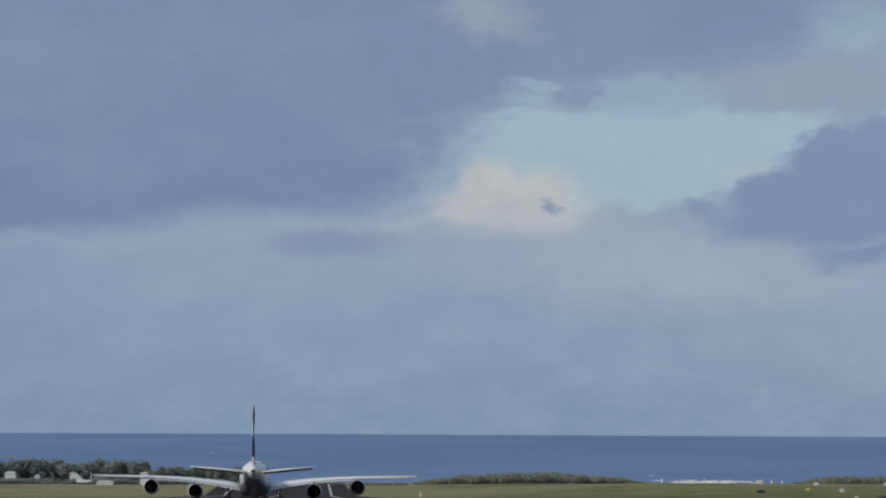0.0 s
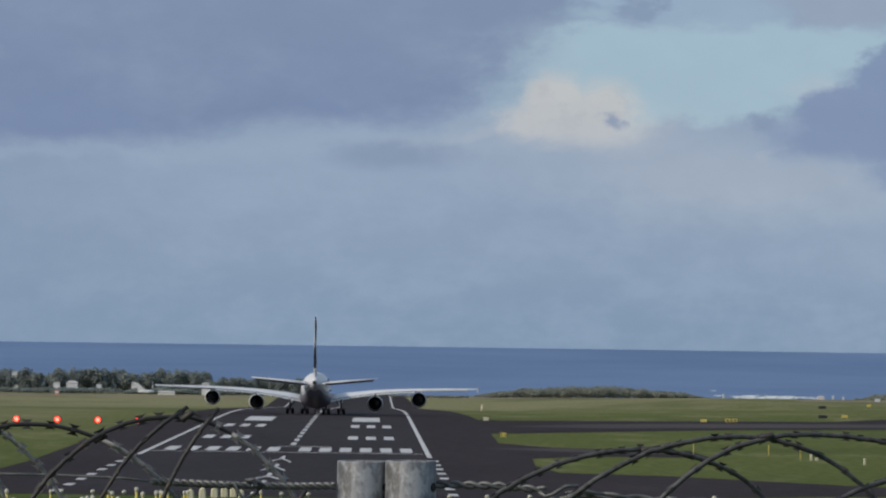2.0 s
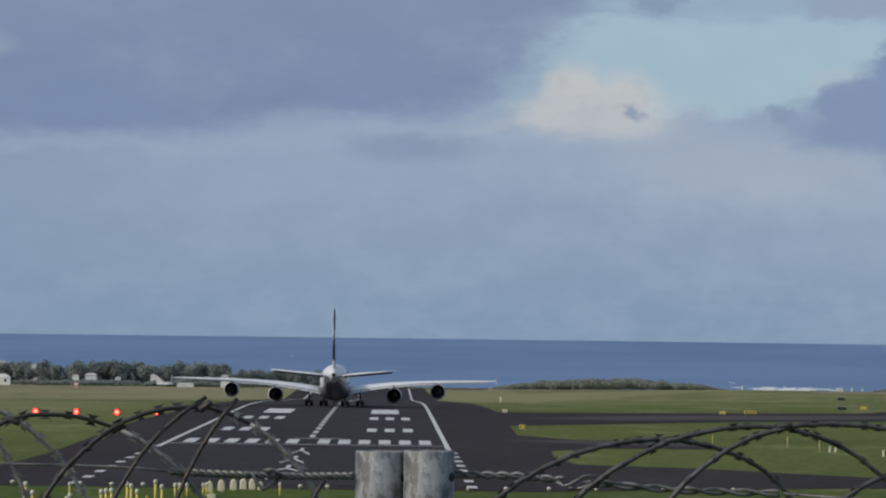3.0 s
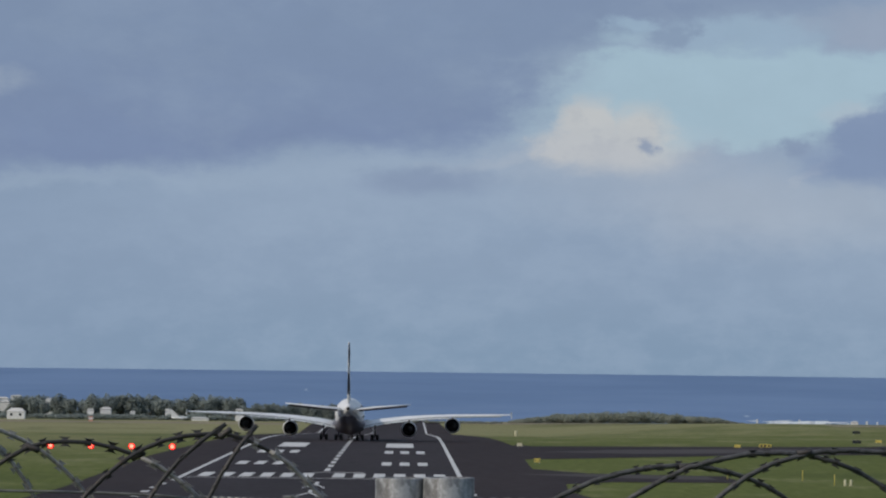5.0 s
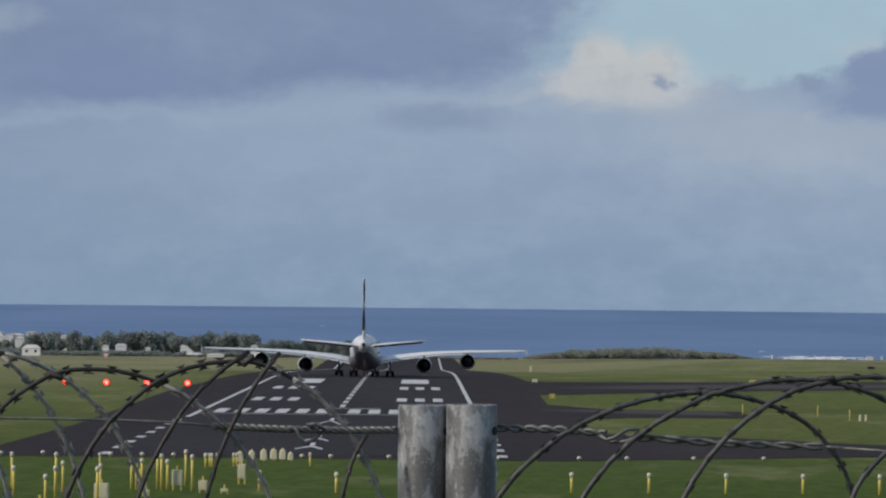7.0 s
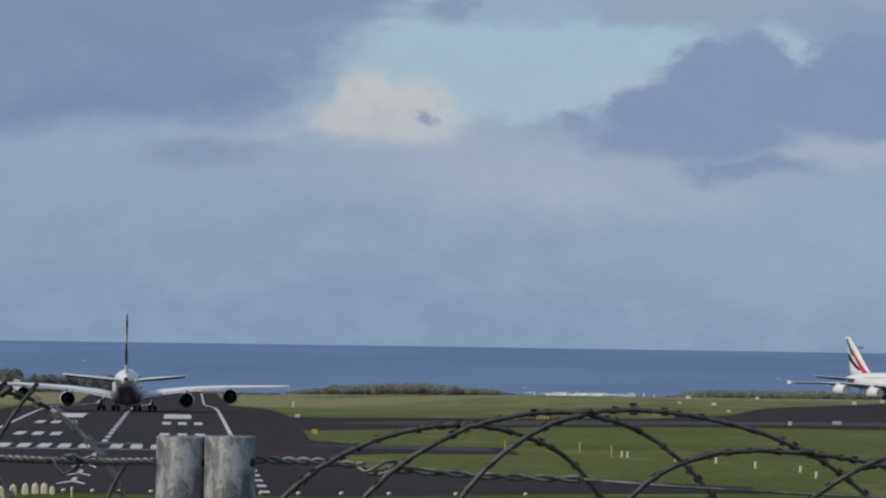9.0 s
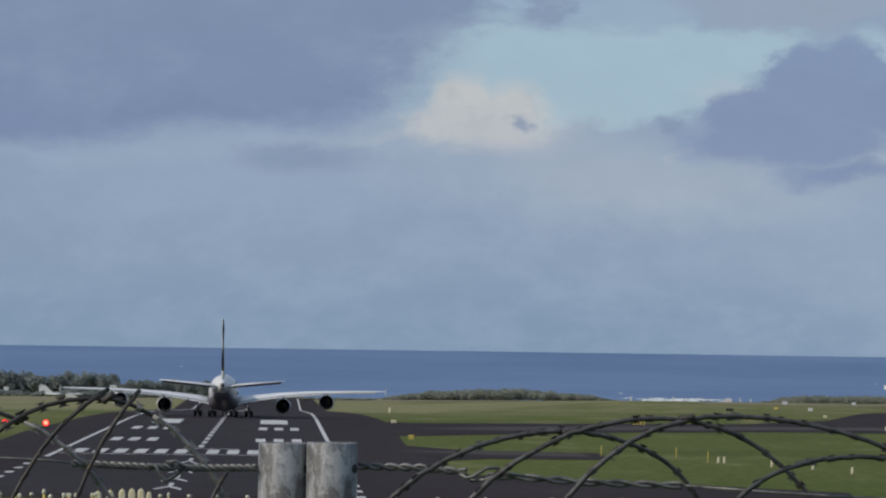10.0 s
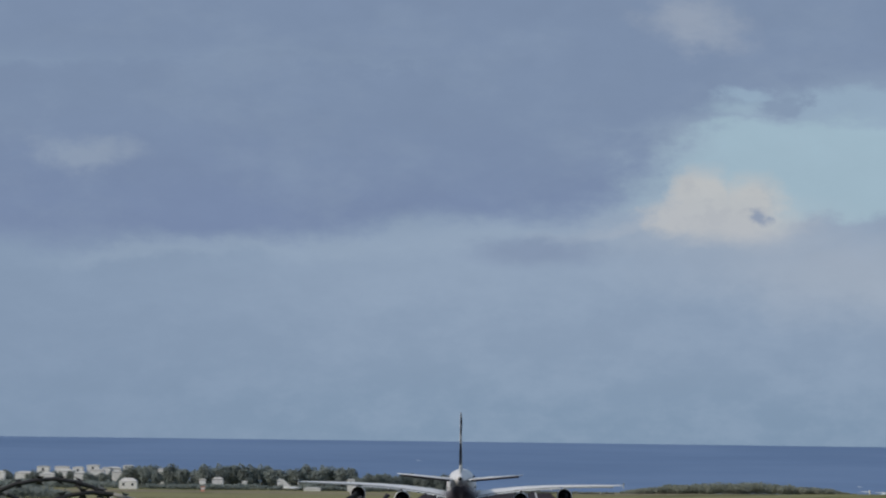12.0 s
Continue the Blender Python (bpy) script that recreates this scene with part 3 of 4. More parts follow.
            part("flap_shade_strip", bm, GREY_AND_SHADE, flap, "dark strip drawn as shade along the flap")
        bm = bmesh.new()
        ring_loft(bm, [[(side * l, te + 0.9, z), (side * l, te - 0.15, z - 0.12), (side * l, te - 0.15, z - 0.3), (side * l, te + 0.9, z - 0.4)] for l, te, z in
                       ((25.2, -11.8, 6.2), (31.5, -14.2, 6.4), (37.5, -16.5, 6.55))])
        part("aileron", bm, WINGGREY, wing, "grey aileron")
        for l in (6.5, 10.6, 18.0, 22.2):
            te = steps(l, tuple((q[0], q[2]) for q in st))
            z = steps(l, tuple((q[0], q[3]) for q in st))
            bm = bmesh.new()
            lathe(bm, [(te - 3.4, 0.04), (te - 2.2, 0.2), (te, 0.34), (te + 2.5, 0.3), (te + 4, 0.05)], 10)
            ob = part("flap_track_fairing", bm, WHITE, wing, smooth=True)
            ob.location = (side * l, 0, z - 0.7)
        bm = bmesh.new()
        ring_loft(bm, [[(side * 39.85, s, z) for s, z in ((-14.5, 6.6), (-16.1, 7.35), (-17.9, 7.45), (-17.5, 6.6), (-17.6, 5.85), (-16.1, 5.95))],
                       [(side * 40.05, s, z) for s, z in ((-14.5, 6.6), (-16.1, 7.35), (-17.9, 7.45), (-17.5, 6.6), (-17.6, 5.85), (-16.1, 5.95))]])
        part("wingtip_fence", bm, WHITE, wing, "small white wingtip fence")
        # tailplane
        bm = bmesh.new()
        wing_half(bm, [(1.0, -25.5, -34.0, 7.75, 0.8), (7, -29.2, -35.3, 8.35, 0.48), (15.2, -34.2, -37.0, 9.05, 0.24)], side)
        tailplane = part("tailplane", bm, WHITE, top, "white tailplane", True)
        # elevator in dark grey: its shade is painted
        bm = bmesh.new()
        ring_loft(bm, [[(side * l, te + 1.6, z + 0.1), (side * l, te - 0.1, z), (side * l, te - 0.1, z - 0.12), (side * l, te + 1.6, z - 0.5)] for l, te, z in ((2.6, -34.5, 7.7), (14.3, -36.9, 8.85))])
        part("elevator", bm, GREY_AND_SHADE, tailplane, "elevator with shade put into its dark grey")
        # engines
        for l, s, z in ((14.8, 1.7, 2.75), (25.6, -4.7, 3.85)):
            bm = bmesh.new()
            lathe(bm, [(s + 5.4, 1.42), (s + 5.7, 1.62), (s + 4.8, 1.85), (s + 2.5, 1.95), (s, 1.86), (s - 1.2, 1.72), (s - 1.2, 1.62), (s + 0.6, 1.60)], 28)
            nac = part("engine_nacelle", bm, WHITE, top, "white engine nacelle", True)
            nac.location = (side * l, 0, z)
            bm = bmesh.new()
            lathe(bm, [(s + 4.8, 1.60), (s + 4.7, 0.05), (s + 0.2, 0.05), (s - 0.9, 1.635), (s - 1.0, 1.66), (s - 0.7, 1.70)], 24)
            part("fan_duct", bm, DARK, nac, "dark exhaust duct", True)
            bm = bmesh.new()
            lathe(bm, [(s + 1, 1.0), (s - 1.6, 0.85), (s - 2.7, 0.62), (s - 2.72, 0.5), (s - 3.9, 0.05)], 18)
            part("exhaust_cone", bm, DARK, nac, "dark bare metal exhaust cone", True)
            zt = steps(l, tuple((q[0], q[3]) for q in st))
            le = steps(l, tuple((q[0], q[1]) for q in st))
            bm = bmesh.new()
            ring_loft(bm, [[(side * l + dx, le + 2.2, z + 1.6), (side * l + dx, le - 5.5, zt - 0.9), (side * l + dx, le - 5.5, zt - 0.1), (side * l + dx, le - 0.6, zt + 0.2), (side * l + dx, le + 2.0, z + 2.05)] for dx in (-0.22, 0.22)])
            part("pylon", bm, WHITE, top, "white engine pylon")
        # main gear
        for l, s, n in ((2.65, -4.8, 3), (6.35, -0.8, 2)):
            bm = bmesh.new()
            tube(bm, [(side * l, s, 4.0), (side * l, s, 0.75)], 0.22, 10)
            tube(bm, [(side * l, s - 1.8, 0.72), (side * l, s + 1.8, 0.72)], 0.17, 8)
            tube(bm, [(side * l, s, 1.6), (side * (l - 1.6), s, 3.6)], 0.11, 8)
            leg = part("gear_leg", bm, GREY_AND_SHADE, top, "dark landing gear leg", True)
            for j in range(n):
                for dx in (-0.64, 0.64):
                    bm = bmesh.new()
                    w = 0.36
                    lathe(bm, [(-w, 0.3), (-w, 0.58), (-w * 0.6, 0.7), (w * 0.6, 0.7), (w, 0.58), (w, 0.3)], 18)
                    wh = part("tyre", bm, RUBBER, leg, "black rubber tyre", True)
                    wh.matrix_basis = Matrix.Translation((side * l + dx, s + (j - (n - 1) / 2) * 1.65, 0.7)) @ pose(0, 0, 0, 0, 0, 90)
        # cabin windows
        for z, s0, s1 in ((5.6, -25, 29), (8.15, -20, 26)):
            bm = bmesh.new()
            s = s0
            while s < s1:
                rx, rz, zc = (steps(s, tuple((q[0], q[i]) for q in sec)) for i in (1, 2, 3))
                x = rx * math.sqrt(max(0.0, 1 - ((z - zc) / rz) ** 2))
                block(bm, side * x - 0.03, side * x + 0.03, s, s + 0.28, z, z + 0.4)
                s += 0.95
            ob = part("window_row", bm, GLASS, body, "row of small dark cabin windows")
            ob["kind"] = "stuff"
    # nose gear
    bm = bmesh.new()
    tube(bm, [(0, 27.5, 3.0), (0, 27.5, 0.6)], 0.17, 10)
    leg = part("gear_leg", bm, BARE, top, "bare metal nose gear leg", True)
    for dx in (-0.45, 0.45):
        bm = bmesh.new()
        lathe(bm, [(-0.2, 0.25), (-0.2, 0.5), (-0.12, 0.62), (0.12, 0.62), (0.2, 0.5), (0.2, 0.25)], 16)
        wh = part("tyre", bm, RUBBER, leg, "black rubber tyre", True)
        wh.matrix_basis = Matrix.Translation((dx, 27.5, 0.62)) @ pose(0, 0, 0, 0, 0, 90)
    # fin and its painted flag
    fin_st = [(9.0, -18.0, -33.5, 0.50), (11.5, -21.5, -33.9, 0.42), (17, -26.9, -35.0, 0.32), (22.5, -32.2, -36.2, 0.24), (24.0, -34.2, -36.6, 0.16)]

    def fin_chord(z, which):
        return steps(z, tuple((q[0], q[which]) for q in fin_st))

    bm = bmesh.new()
    rings = []
    for z, le, te, th in fin_st:
        ring = []
        for i in range(8):
            f = i / 7
            ring.append((th * 2.2 * math.sqrt(f) * (1 - f) + 0.02, lerp(le, te, f), z))
        rings.append(ring + [(-x, s, q) for x, s, q in ring[::-1]])
    ring_loft(bm, rings)
    fin = part("fin", bm, WHITE, top, "white upright tail fin", True)
    # wavy bands: lower and upper chord shares at each height
    bands = ((RED, "red flag band", (8.9, 19.4), lambda t: (lerp(0.06, 0.42, t), lerp(0.33, 0.60, t))),
             (GREEN, "green flag band", (16.6, 23.2), lambda t: (lerp(0.44, 0.62, t), lerp(0.68, 1.0, t))),
             (BLACK, "black flag band", (11.2, 17.8), lambda t: (lerp(0.36, 0.86, t), min(1.0, lerp(0.52, 1.3, t)))))
    for mat, text, (z0, z1), share in (bands[2:] if crest else bands):
        bm = bmesh.new()
        for side in (-1, 1):
            prev = None
            for i in range(13):
                t = i / 12
                z = lerp(z0, z1, t)
                le, te, th = fin_chord(z, 1), fin_chord(z, 2), fin_chord(z, 3)
                a, b = share(t)
                row = []
                for j in range(5):
                    f = min(0.99, max(0.01, lerp(a, b, j / 4)))
                    row.append(bm.verts.new((side * (th * 2.2 * math.sqrt(f) * (1 - f) + 0.05), lerp(le, te, f), z)))
                if prev:
                    for j in range(4):
                        bm.faces.new((prev[j], prev[j + 1], row[j + 1], row[j]))
                prev = row
        part("flag_band", bm, mat, fin, text)
    if crest:
        # the rudder's dark trailing edge, as seen from straight behind
        bm = bmesh.new()
        ring_loft(bm, [[(-w, te - 0.02, z), (w, te - 0.02, z), (w * 0.5, te - 0.16, z), (-w * 0.5, te - 0.16, z)] for z, te, w in ((11.3, -33.95, 0.26), (14, -34.45, 0.3), (16.5, -34.95, 0.2))])
        part("rudder_edge", bm, BLACK, fin, "dark lower rudder edge")
        bm = bmesh.new()
        ring_loft(bm, [[(-w * 0.45, te - 0.02, z), (w, te - 0.02, z), (w * 0.6, te - 0.16, z), (-w * 0.2, te - 0.16, z)] for z, te, w in ((17.6, -35.17, 0.12), (19.5, -35.6, 0.28), (21.5, -36.05, 0.36), (23.9, -36.62, 0.18))])
        part("rudder_edge", bm, BLACK, fin, "dark upper rudder edge")
    return top


def stand(x, y, turn=0.0):
    """Upright on the falling ground, turned clockwise from +y."""
    tip = -math.degrees(math.atan((fall(x, y - 20) - fall(x, y + 20)) / 40))
    return Matrix.Translation((x, y, fall(x, y) + 0.11)) @ pose(0, 0, 0, tip * math.cos(radians(turn)), 0, -turn)


airliner(stand(-0.6, 1388), "large white four-engined airliner rolling down the runway", True, GREY_AND_SHADE, -33)
airliner(stand(284.8, 2100, 152), "white four-engined airliner with red green black tail flag", False, WHITE, -12)

# ---- fence in front of the viewer ----
FENCE_Y = 8.0


def build_posts():
    for x, py, top, text in ((13.1035, 8.012, 16.741, "weathered galvanised steel fence post with a drilled hole"), (13.1725, 7.988, 16.743, "weathered galvanised steel fence post beside its twin")):
        foot = ground_z(x, FENCE_Y) - 0.05
        post = thing("fence_post", Matrix.Translation((x, py, foot)), text, "fence post", "posts of the boundary fence")
        h = top - foot
        bm = bmesh.new()
        lathe(bm, [(0.0, 0.0315), (0.0, 0.0364), (h - 0.002, 0.0364), (h, 0.0356), (h, 0.0326), (h - 0.004, 0.0315), (0.2, 0.0315)], 40, "z")
        part("tube", bm, GALV, post, smooth=True)
        # near-black plug paints the shade inside the tube
        bm = bmesh.new()
        lathe(bm, [(0.0, 0.031), (0.0, 0.001), (0.02, 0.001), (0.02, 0.031)], 24, "z")
        ob = part("plug", bm, DARK, post, "near-black plug for the shade inside the tube")
        ob.location = (0, 0, h - 0.12)
        # nothing is drilled: a near-black disc paints the hole's shade
        bm = bmesh.new()
        lathe(bm, [(-0.0378, 0.0005), (-0.0378, 0.0065), (-0.032, 0.0065), (-0.032, 0.0005)], 14)
        ob = part("bolt_hole_shade", bm, DARK, post, "near-black disc painted as a drilled hole's shade")
        ob.matrix_basis = pose(0, 0, h - 0.037, 0, 0, 62)


build_posts()


def blade_mesh(material):
    """A pair of razor barbs: two pointed blades beside a crimped collar."""
    bm = bmesh.new()
    for s in (-1, 1):
        outer = [(-0.0098, s * 0.0096), (-0.004, s * 0.0088), (0.004, s * 0.0087), (0.0100, s * 0.0098)]
        inner = [(-0.0070, s * 0.0076), (-0.0024, s * 0.0030), (0.0024, s * 0.0030), (0.0072, s * 0.0078)]
        rings = []
        for (xo, zo), (xi, zi) in zip(outer, inner):
            rings.append([(xo, 0.0004, zo), (xi, 0.0004, zi), (xi, -0.0004, zi), (xo, -0.0004, zo)])
        ring_loft(bm, rings)
    ring_loft(bm, [[(x, 0.0044 * math.cos(i * math.tau / 8), 0.0044 * math.sin(i * math.tau / 8)) for i in range(8)] for x in (-0.004, 0.004)])
    me = bpy.data.meshes.new("barb")
    bm.to_mesh(me)
    bm.free()
    me.materials.append(material)
    return me


# zinc made paler for the far runs, where the wire looks sunlit
LIT_ZINC = surface("lit_zinc_wire", (0.16, 0.155, 0.15), (0.36, 0.35, 0.34), 0.6, metal=0.3, scale=45, fine=300, stains=((0.05, 0.042, 0.036), 60, 0.5, 0.7, 0.6))
BARB_PALE = blade_mesh(LIT_ZINC)
BARB = blade_mesh(OLDWIRE)
BARB_GREY = blade_mesh(GREYWIRE)
RNG = random.Random(11)


def coil_loop(crest_x, crest_z, left, right, drop, fall_right, a0=-150, a1=150, depth=0.06, r=0.0042):
    """One turn of the barbed coil: a ring that leans, with barbs along it."""
    pts = []
    wob = [RNG.uniform(-0.0012, 0.0012) for _ in range(40)]
    n = max(8, int((a1 - a0) / 7))
    for i in range(n + 1):
        q = radians(lerp(a0, a1, i / n))
        x = crest_x + (left if q < 0 else right) * math.sin(q)
        z = crest_z - (drop if q < 0 else fall_right) * (1 - math.cos(q)) + wob[i % 40]
        pts.append(Vector((x, FENCE_Y - 0.02 + depth * math.sin(q), z)))
    ob = thing("barbed_wire_coil", Matrix.Translation(pts[n // 2]), "rusty dark barbed wire loop on the fence" if crest_x < 13.2 else "dull grey barbed wire loop on the fence", "barbed wire", "loops of the barbed coil")
    o = pts[n // 2]
    bm = bmesh.new()
    tube(bm, [p - o for p in pts], lambda f: r * (1.06 - 0.40 * f) if a1 > 60 else r * (0.74 + 0.12 * f), 8)
    part("wire", bm, OLDWIRE if crest_x < 13.2 else GREYWIRE, ob, smooth=True)
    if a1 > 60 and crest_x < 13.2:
        # paler sleeve on the loop's far run: sunlight put into its colour
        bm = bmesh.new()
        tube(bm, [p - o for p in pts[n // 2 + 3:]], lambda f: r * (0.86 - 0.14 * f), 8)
        part("lit_sleeve", bm, LIT_ZINC, ob, "pale zinc sleeve with sunlight put into its colour", True)
    run = 0.0
    worn = 0.55 if a1 < 60 else 0.95 if crest_x < 13.2 else 0.78
    nxt = RNG.uniform(0.005, 0.03)
    for a, b in zip(pts, pts[1:]):
        d = (b - a)
        run += d.length
        while run > nxt:
            p = b - d.normalized() * (run - nxt) - o
            m = Matrix.Translation(p) @ d.to_track_quat("X", "Z").to_matrix().to_4x4() @ pose(0, 0, 0, RNG.uniform(-38, 38), RNG.uniform(-8, 8), 0)
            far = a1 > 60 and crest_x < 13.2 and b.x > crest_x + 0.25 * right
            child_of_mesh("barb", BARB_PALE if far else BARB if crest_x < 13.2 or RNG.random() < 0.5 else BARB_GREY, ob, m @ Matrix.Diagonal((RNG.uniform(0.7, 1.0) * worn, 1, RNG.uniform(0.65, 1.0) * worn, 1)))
            nxt += RNG.choice((0.027, 0.030, 0.031, 0.034)) * (1.0 if crest_x < 13.2 else RNG.choice((0.6, 1.0, 1.5)))
    return ob


LOOPS = ((12.28, 16.822, 0.24, 0.235, 0.30, 0.30, -150, 150), (12.419, 16.830, 0.231, 0.212, 0.30, 0.372, -150, 150), (12.469, 16.812, 0.212, 0.253, 0.40, 0.332, -140, 120),
         (12.626, 16.789, 0.228, 0.282, 0.347, 0.312, -120, 120), (12.829, 16.802, 0.259, 0.238, 0.348, 0.352, -120, 120),
         (12.976, 16.852, 0.302, 0.2, 0.406, 0.4, -120, -24), (13.039, 16.883, 0.26, 0.2, 0.425, 0.4, -120, -33), (13.045, 16.710, 0.065, 0.1, 0.2, 0.2, -120, -20),
         (13.506, 16.764, 0.356, 0.22, 0.338, 0.174, -120, 140), (13.646, 16.784, 0.366, 0.306, 0.346, 0.381, -120, 120), (13.735, 16.788, 0.30, 0.42, 0.34, 0.25, -120, 130),
         (13.921, 16.732, 0.217, 0.302, 0.156, 0.092, -140, 100), (14.23, 16.742, 0.30, 0.3, 0.227, 0.227, -140, 140), (14.42, 16.77, 0.30, 0.3, 0.227, 0.227, -150, 150))
for i, (x, z, a, b, d, e, a0, a1) in enumerate(LOOPS):
    coil_loop(x, z, a, b, d, e, a0, a1, depth=0.05 + 0.012 * (i % 3), r=0.0037 if x < 13.2 else 0.0042)


def clip_ring(x, z, turn):
    """A crimped clip that ties two loops."""
    bm = bmesh.new()
    ring_loft(bm, [[(s, r * math.cos(i * math.tau / 10), r * 0.8 * math.sin(i * math.tau / 10)) for i in range(10)] for s, r in ((-0.011, 0.004), (-0.009, 0.0068), (-0.002, 0.0056), (0.0, 0.0066), (0.003, 0.0056), (0.009, 0.0068), (0.011, 0.004))])
    ob = part("wire_clip", bm, OLDWIRE, smooth=True)
    ob.matrix_world = Matrix.Translation((x, FENCE_Y - 0.03, z)) @ pose(0, 0, 0, 0, -turn, 0)
    tagged(ob, "dark crimped metal clip joining wire loops", "wire clip", "clips of the barbed coil")


for x, z, turn in ((13.512, 16.763, 8), (13.680, 16.785, 8), (13.846, 16.722, 15), (12.728, 16.770, 25), (12.577, 16.779, -20), (14.0, 16.732, -8), (14.09, 16.712, 10), (12.852, 16.803, 38)):
    clip_ring(x, z, turn)


def twisted(name, pts, pitch, label):
    """Two wires twisted round each other along a sagging line."""
    ob = thing(name, Matrix.Translation(pts[0]), label, "wire", "line wires of the fence")
    o = Vector(pts[0])
    seg = []
    for a, b in zip(pts, pts[1:]):
        a, b = Vector(a), Vector(b)
        n = max(2, int((b - a).length / 0.0035))
        seg += [lerp(a, b, i / n) for i in range(n)]
    for ph in (0.0, math.pi):
        bm = bmesh.new()
        line = []
        run = 0.0
        for i, p in enumerate(seg):
            q = run / pitch * math.tau + ph
            line.append(p - o + Vector((0, 0.0036 * math.cos(q), 0.0036 * math.sin(q))))
            run += 0.0035
        tube(bm, line, 0.0030, 6)
        part("strand", bm, TWIST, ob, smooth=True)
    return ob


twisted("line_wire", [(12.80, FENCE_Y, 16.708), (12.90, FENCE_Y, 16.7045), (12.99, FENCE_Y, 16.7035), (13.068, FENCE_Y, 16.705)], 0.021, "grey twisted line wire tied to the fence post")
twisted("line_wire", [(13.205, FENCE_Y, 16.709), (13.30, FENCE_Y, 16.708), (13.37, FENCE_Y, 16.702)], 0.042, "grey twisted line wire tied to the fence post")
twisted("line_wire", [(13.395, FENCE_Y, 16.6985), (13.46, FENCE_Y, 16.695), (13.54, FENCE_Y, 16.690), (13.68, FENCE_Y, 16.687)], 0.082, "grey loosely twisted line wire")


def plain_wire(pts, r, label):
    bm = bmesh.new()
    tube(bm, [Vector(p) - Vector(pts[0]) for p in pts], r, 6)
    ob = part("line_wire", bm, TWIST, smooth=True)
    ob.location = pts[0]
    return tagged(ob, label, "wire", "line wires of the fence")


plain_wire([(11.6, FENCE_Y, 16.722), (12.2, FENCE_Y, 16.718), (12.65, FENCE_Y, 16.7155), (12.76, FENCE_Y, 16.712), (12.80, FENCE_Y, 16.708)], 0.0022, "thin straight grey line wire")
plain_wire([(13.68, FENCE_Y, 16.687), (13.82, FENCE_Y, 16.678), (14.0, FENCE_Y, 16.670), (14.8, FENCE_Y, 16.64)], 0.0024, "thin straight grey line wire")
# loose bent ends of the twist
plain_wire([(12.912, FENCE_Y, 16.707), (12.921, FENCE_Y - 0.012, 16.707), (12.925, FENCE_Y - 0.012, 16.695), (12.935, FENCE_Y - 0.012, 16.6845), (12.949, FENCE_Y - 0.012, 16.692), (12.965, FENCE_Y - 0.012, 16.705), (12.949, FENCE_Y - 0.01, 16.713), (12.936, FENCE_Y, 16.711)], 0.0031, "bent loose grey wire end")
plain_wire([(13.352, FENCE_Y, 16.703), (13.366, FENCE_Y - 0.01, 16.694), (13.376, FENCE_Y - 0.01, 16.697), (13.395, FENCE_Y - 0.01, 16.709), (13.412, FENCE_Y, 16.709)], 0.0028, "bent loose grey wire end")
plain_wire([(13.372, FENCE_Y, 16.690), (13.392, FENCE_Y - 0.01, 16.692), (13.42, FENCE_Y - 0.01, 16.703), (13.45, FENCE_Y, 16.697)], 0.0028, "bent loose grey wire end")

# ---- approach lights and aerials in the grass ----


def light_pole(h, lamp=0.22, wide=0.14):
    """A yellow stake with a white lamp head; foot at z = 0."""
    ob = thing("approach_light", Matrix(), "white lamp on a yellow stake in the grass", "runway light", "approach lights")
    bm = bmesh.new()
    tube(bm, [(0, 0, -0.2), (0, 0, h * 0.6), (0, 0, h)], lambda f: wide, 10)
    part("stake", bm, YELLOW, ob, "yellow painted stake", True)
    bm = bmesh.new()
    lathe(bm, [(h - 0.05, 0.07), (h + 0.02, lamp * 0.8), (h + 0.18, lamp), (h + 0.36, lamp * 0.95), (h + 0.46, lamp * 0.5), (h + 0.48, 0.02)], 16, "z")
    part("lamp_head", bm, LAMPWHITE, ob, "white lamp head", True)
    return ob


def place(ob, x, y):
    ob.matrix_world = Matrix.Translation((x, y, fall(x, y)))


tall = light_pole(1.45)
place(tall, 5.6, 510)
for x in (-1.55, 13.0, 20.2, 27.3, 34.5, 41.7, 48.9, 56.1, 63.3, 70.5, 77.7, 84.9):
    copy_thing(tall, Matrix.Translation((x, 514 + 0.1 * x, fall(x, 514 + 0.1 * x))))
longer = light_pole(2.4, 0.20, 0.12)
place(longer, -22.4, 489)
for x, y in ((-18.0, 465), (-18.8, 490), (-19.1, 505), (-13.2, 511), (-12.9, 514), (-12.5, 516), (-10.0, 513), (-27.0, 492), (-31.5, 496), (-15.3, 498)):
    copy_thing(longer, Matrix.Translation((x, y, fall(x, y))))
high = light_pole(2.95, 0.20, 0.12)
place(high, -22.0, 465)
for x, y in ((-24.3, 513), (-20.3, 514), (-13.9, 469), (-11.1, 517), (-10.5, 512), (-8.9, 527), (-7.6, 510), (-29.0, 512)):
    copy_thing(high, Matrix.Translation((x, y, fall(x, y))))
short = light_pole(1.0, 0.17, 0.11)
place(short, -9.3, 586)
for x, y in ((-9.0, 590), (-8.7, 588), (-8.2, 590), (-6.5, 591), (-6.2, 592), (1.5, 596), (-20.5, 588)):
    copy_thing(short, Matrix.Translation((x, y, fall(x, y))))


def edge_light():
    ob = thing("threshold_light", Matrix(), "small white light at the end of the asphalt", "runway light", "threshold lights")
    bm = bmesh.new()
    lathe(bm, [(-0.05, 0.1), (0.25, 0.1), (0.27, 0.24), (0.5, 0.26), (0.62, 0.14), (0.64, 0.01)], 12, "z")
    part("lamp_head", bm, LAMPWHITE, ob, smooth=True)
    return ob


small = edge_light()
place(small, -29.0, 625)
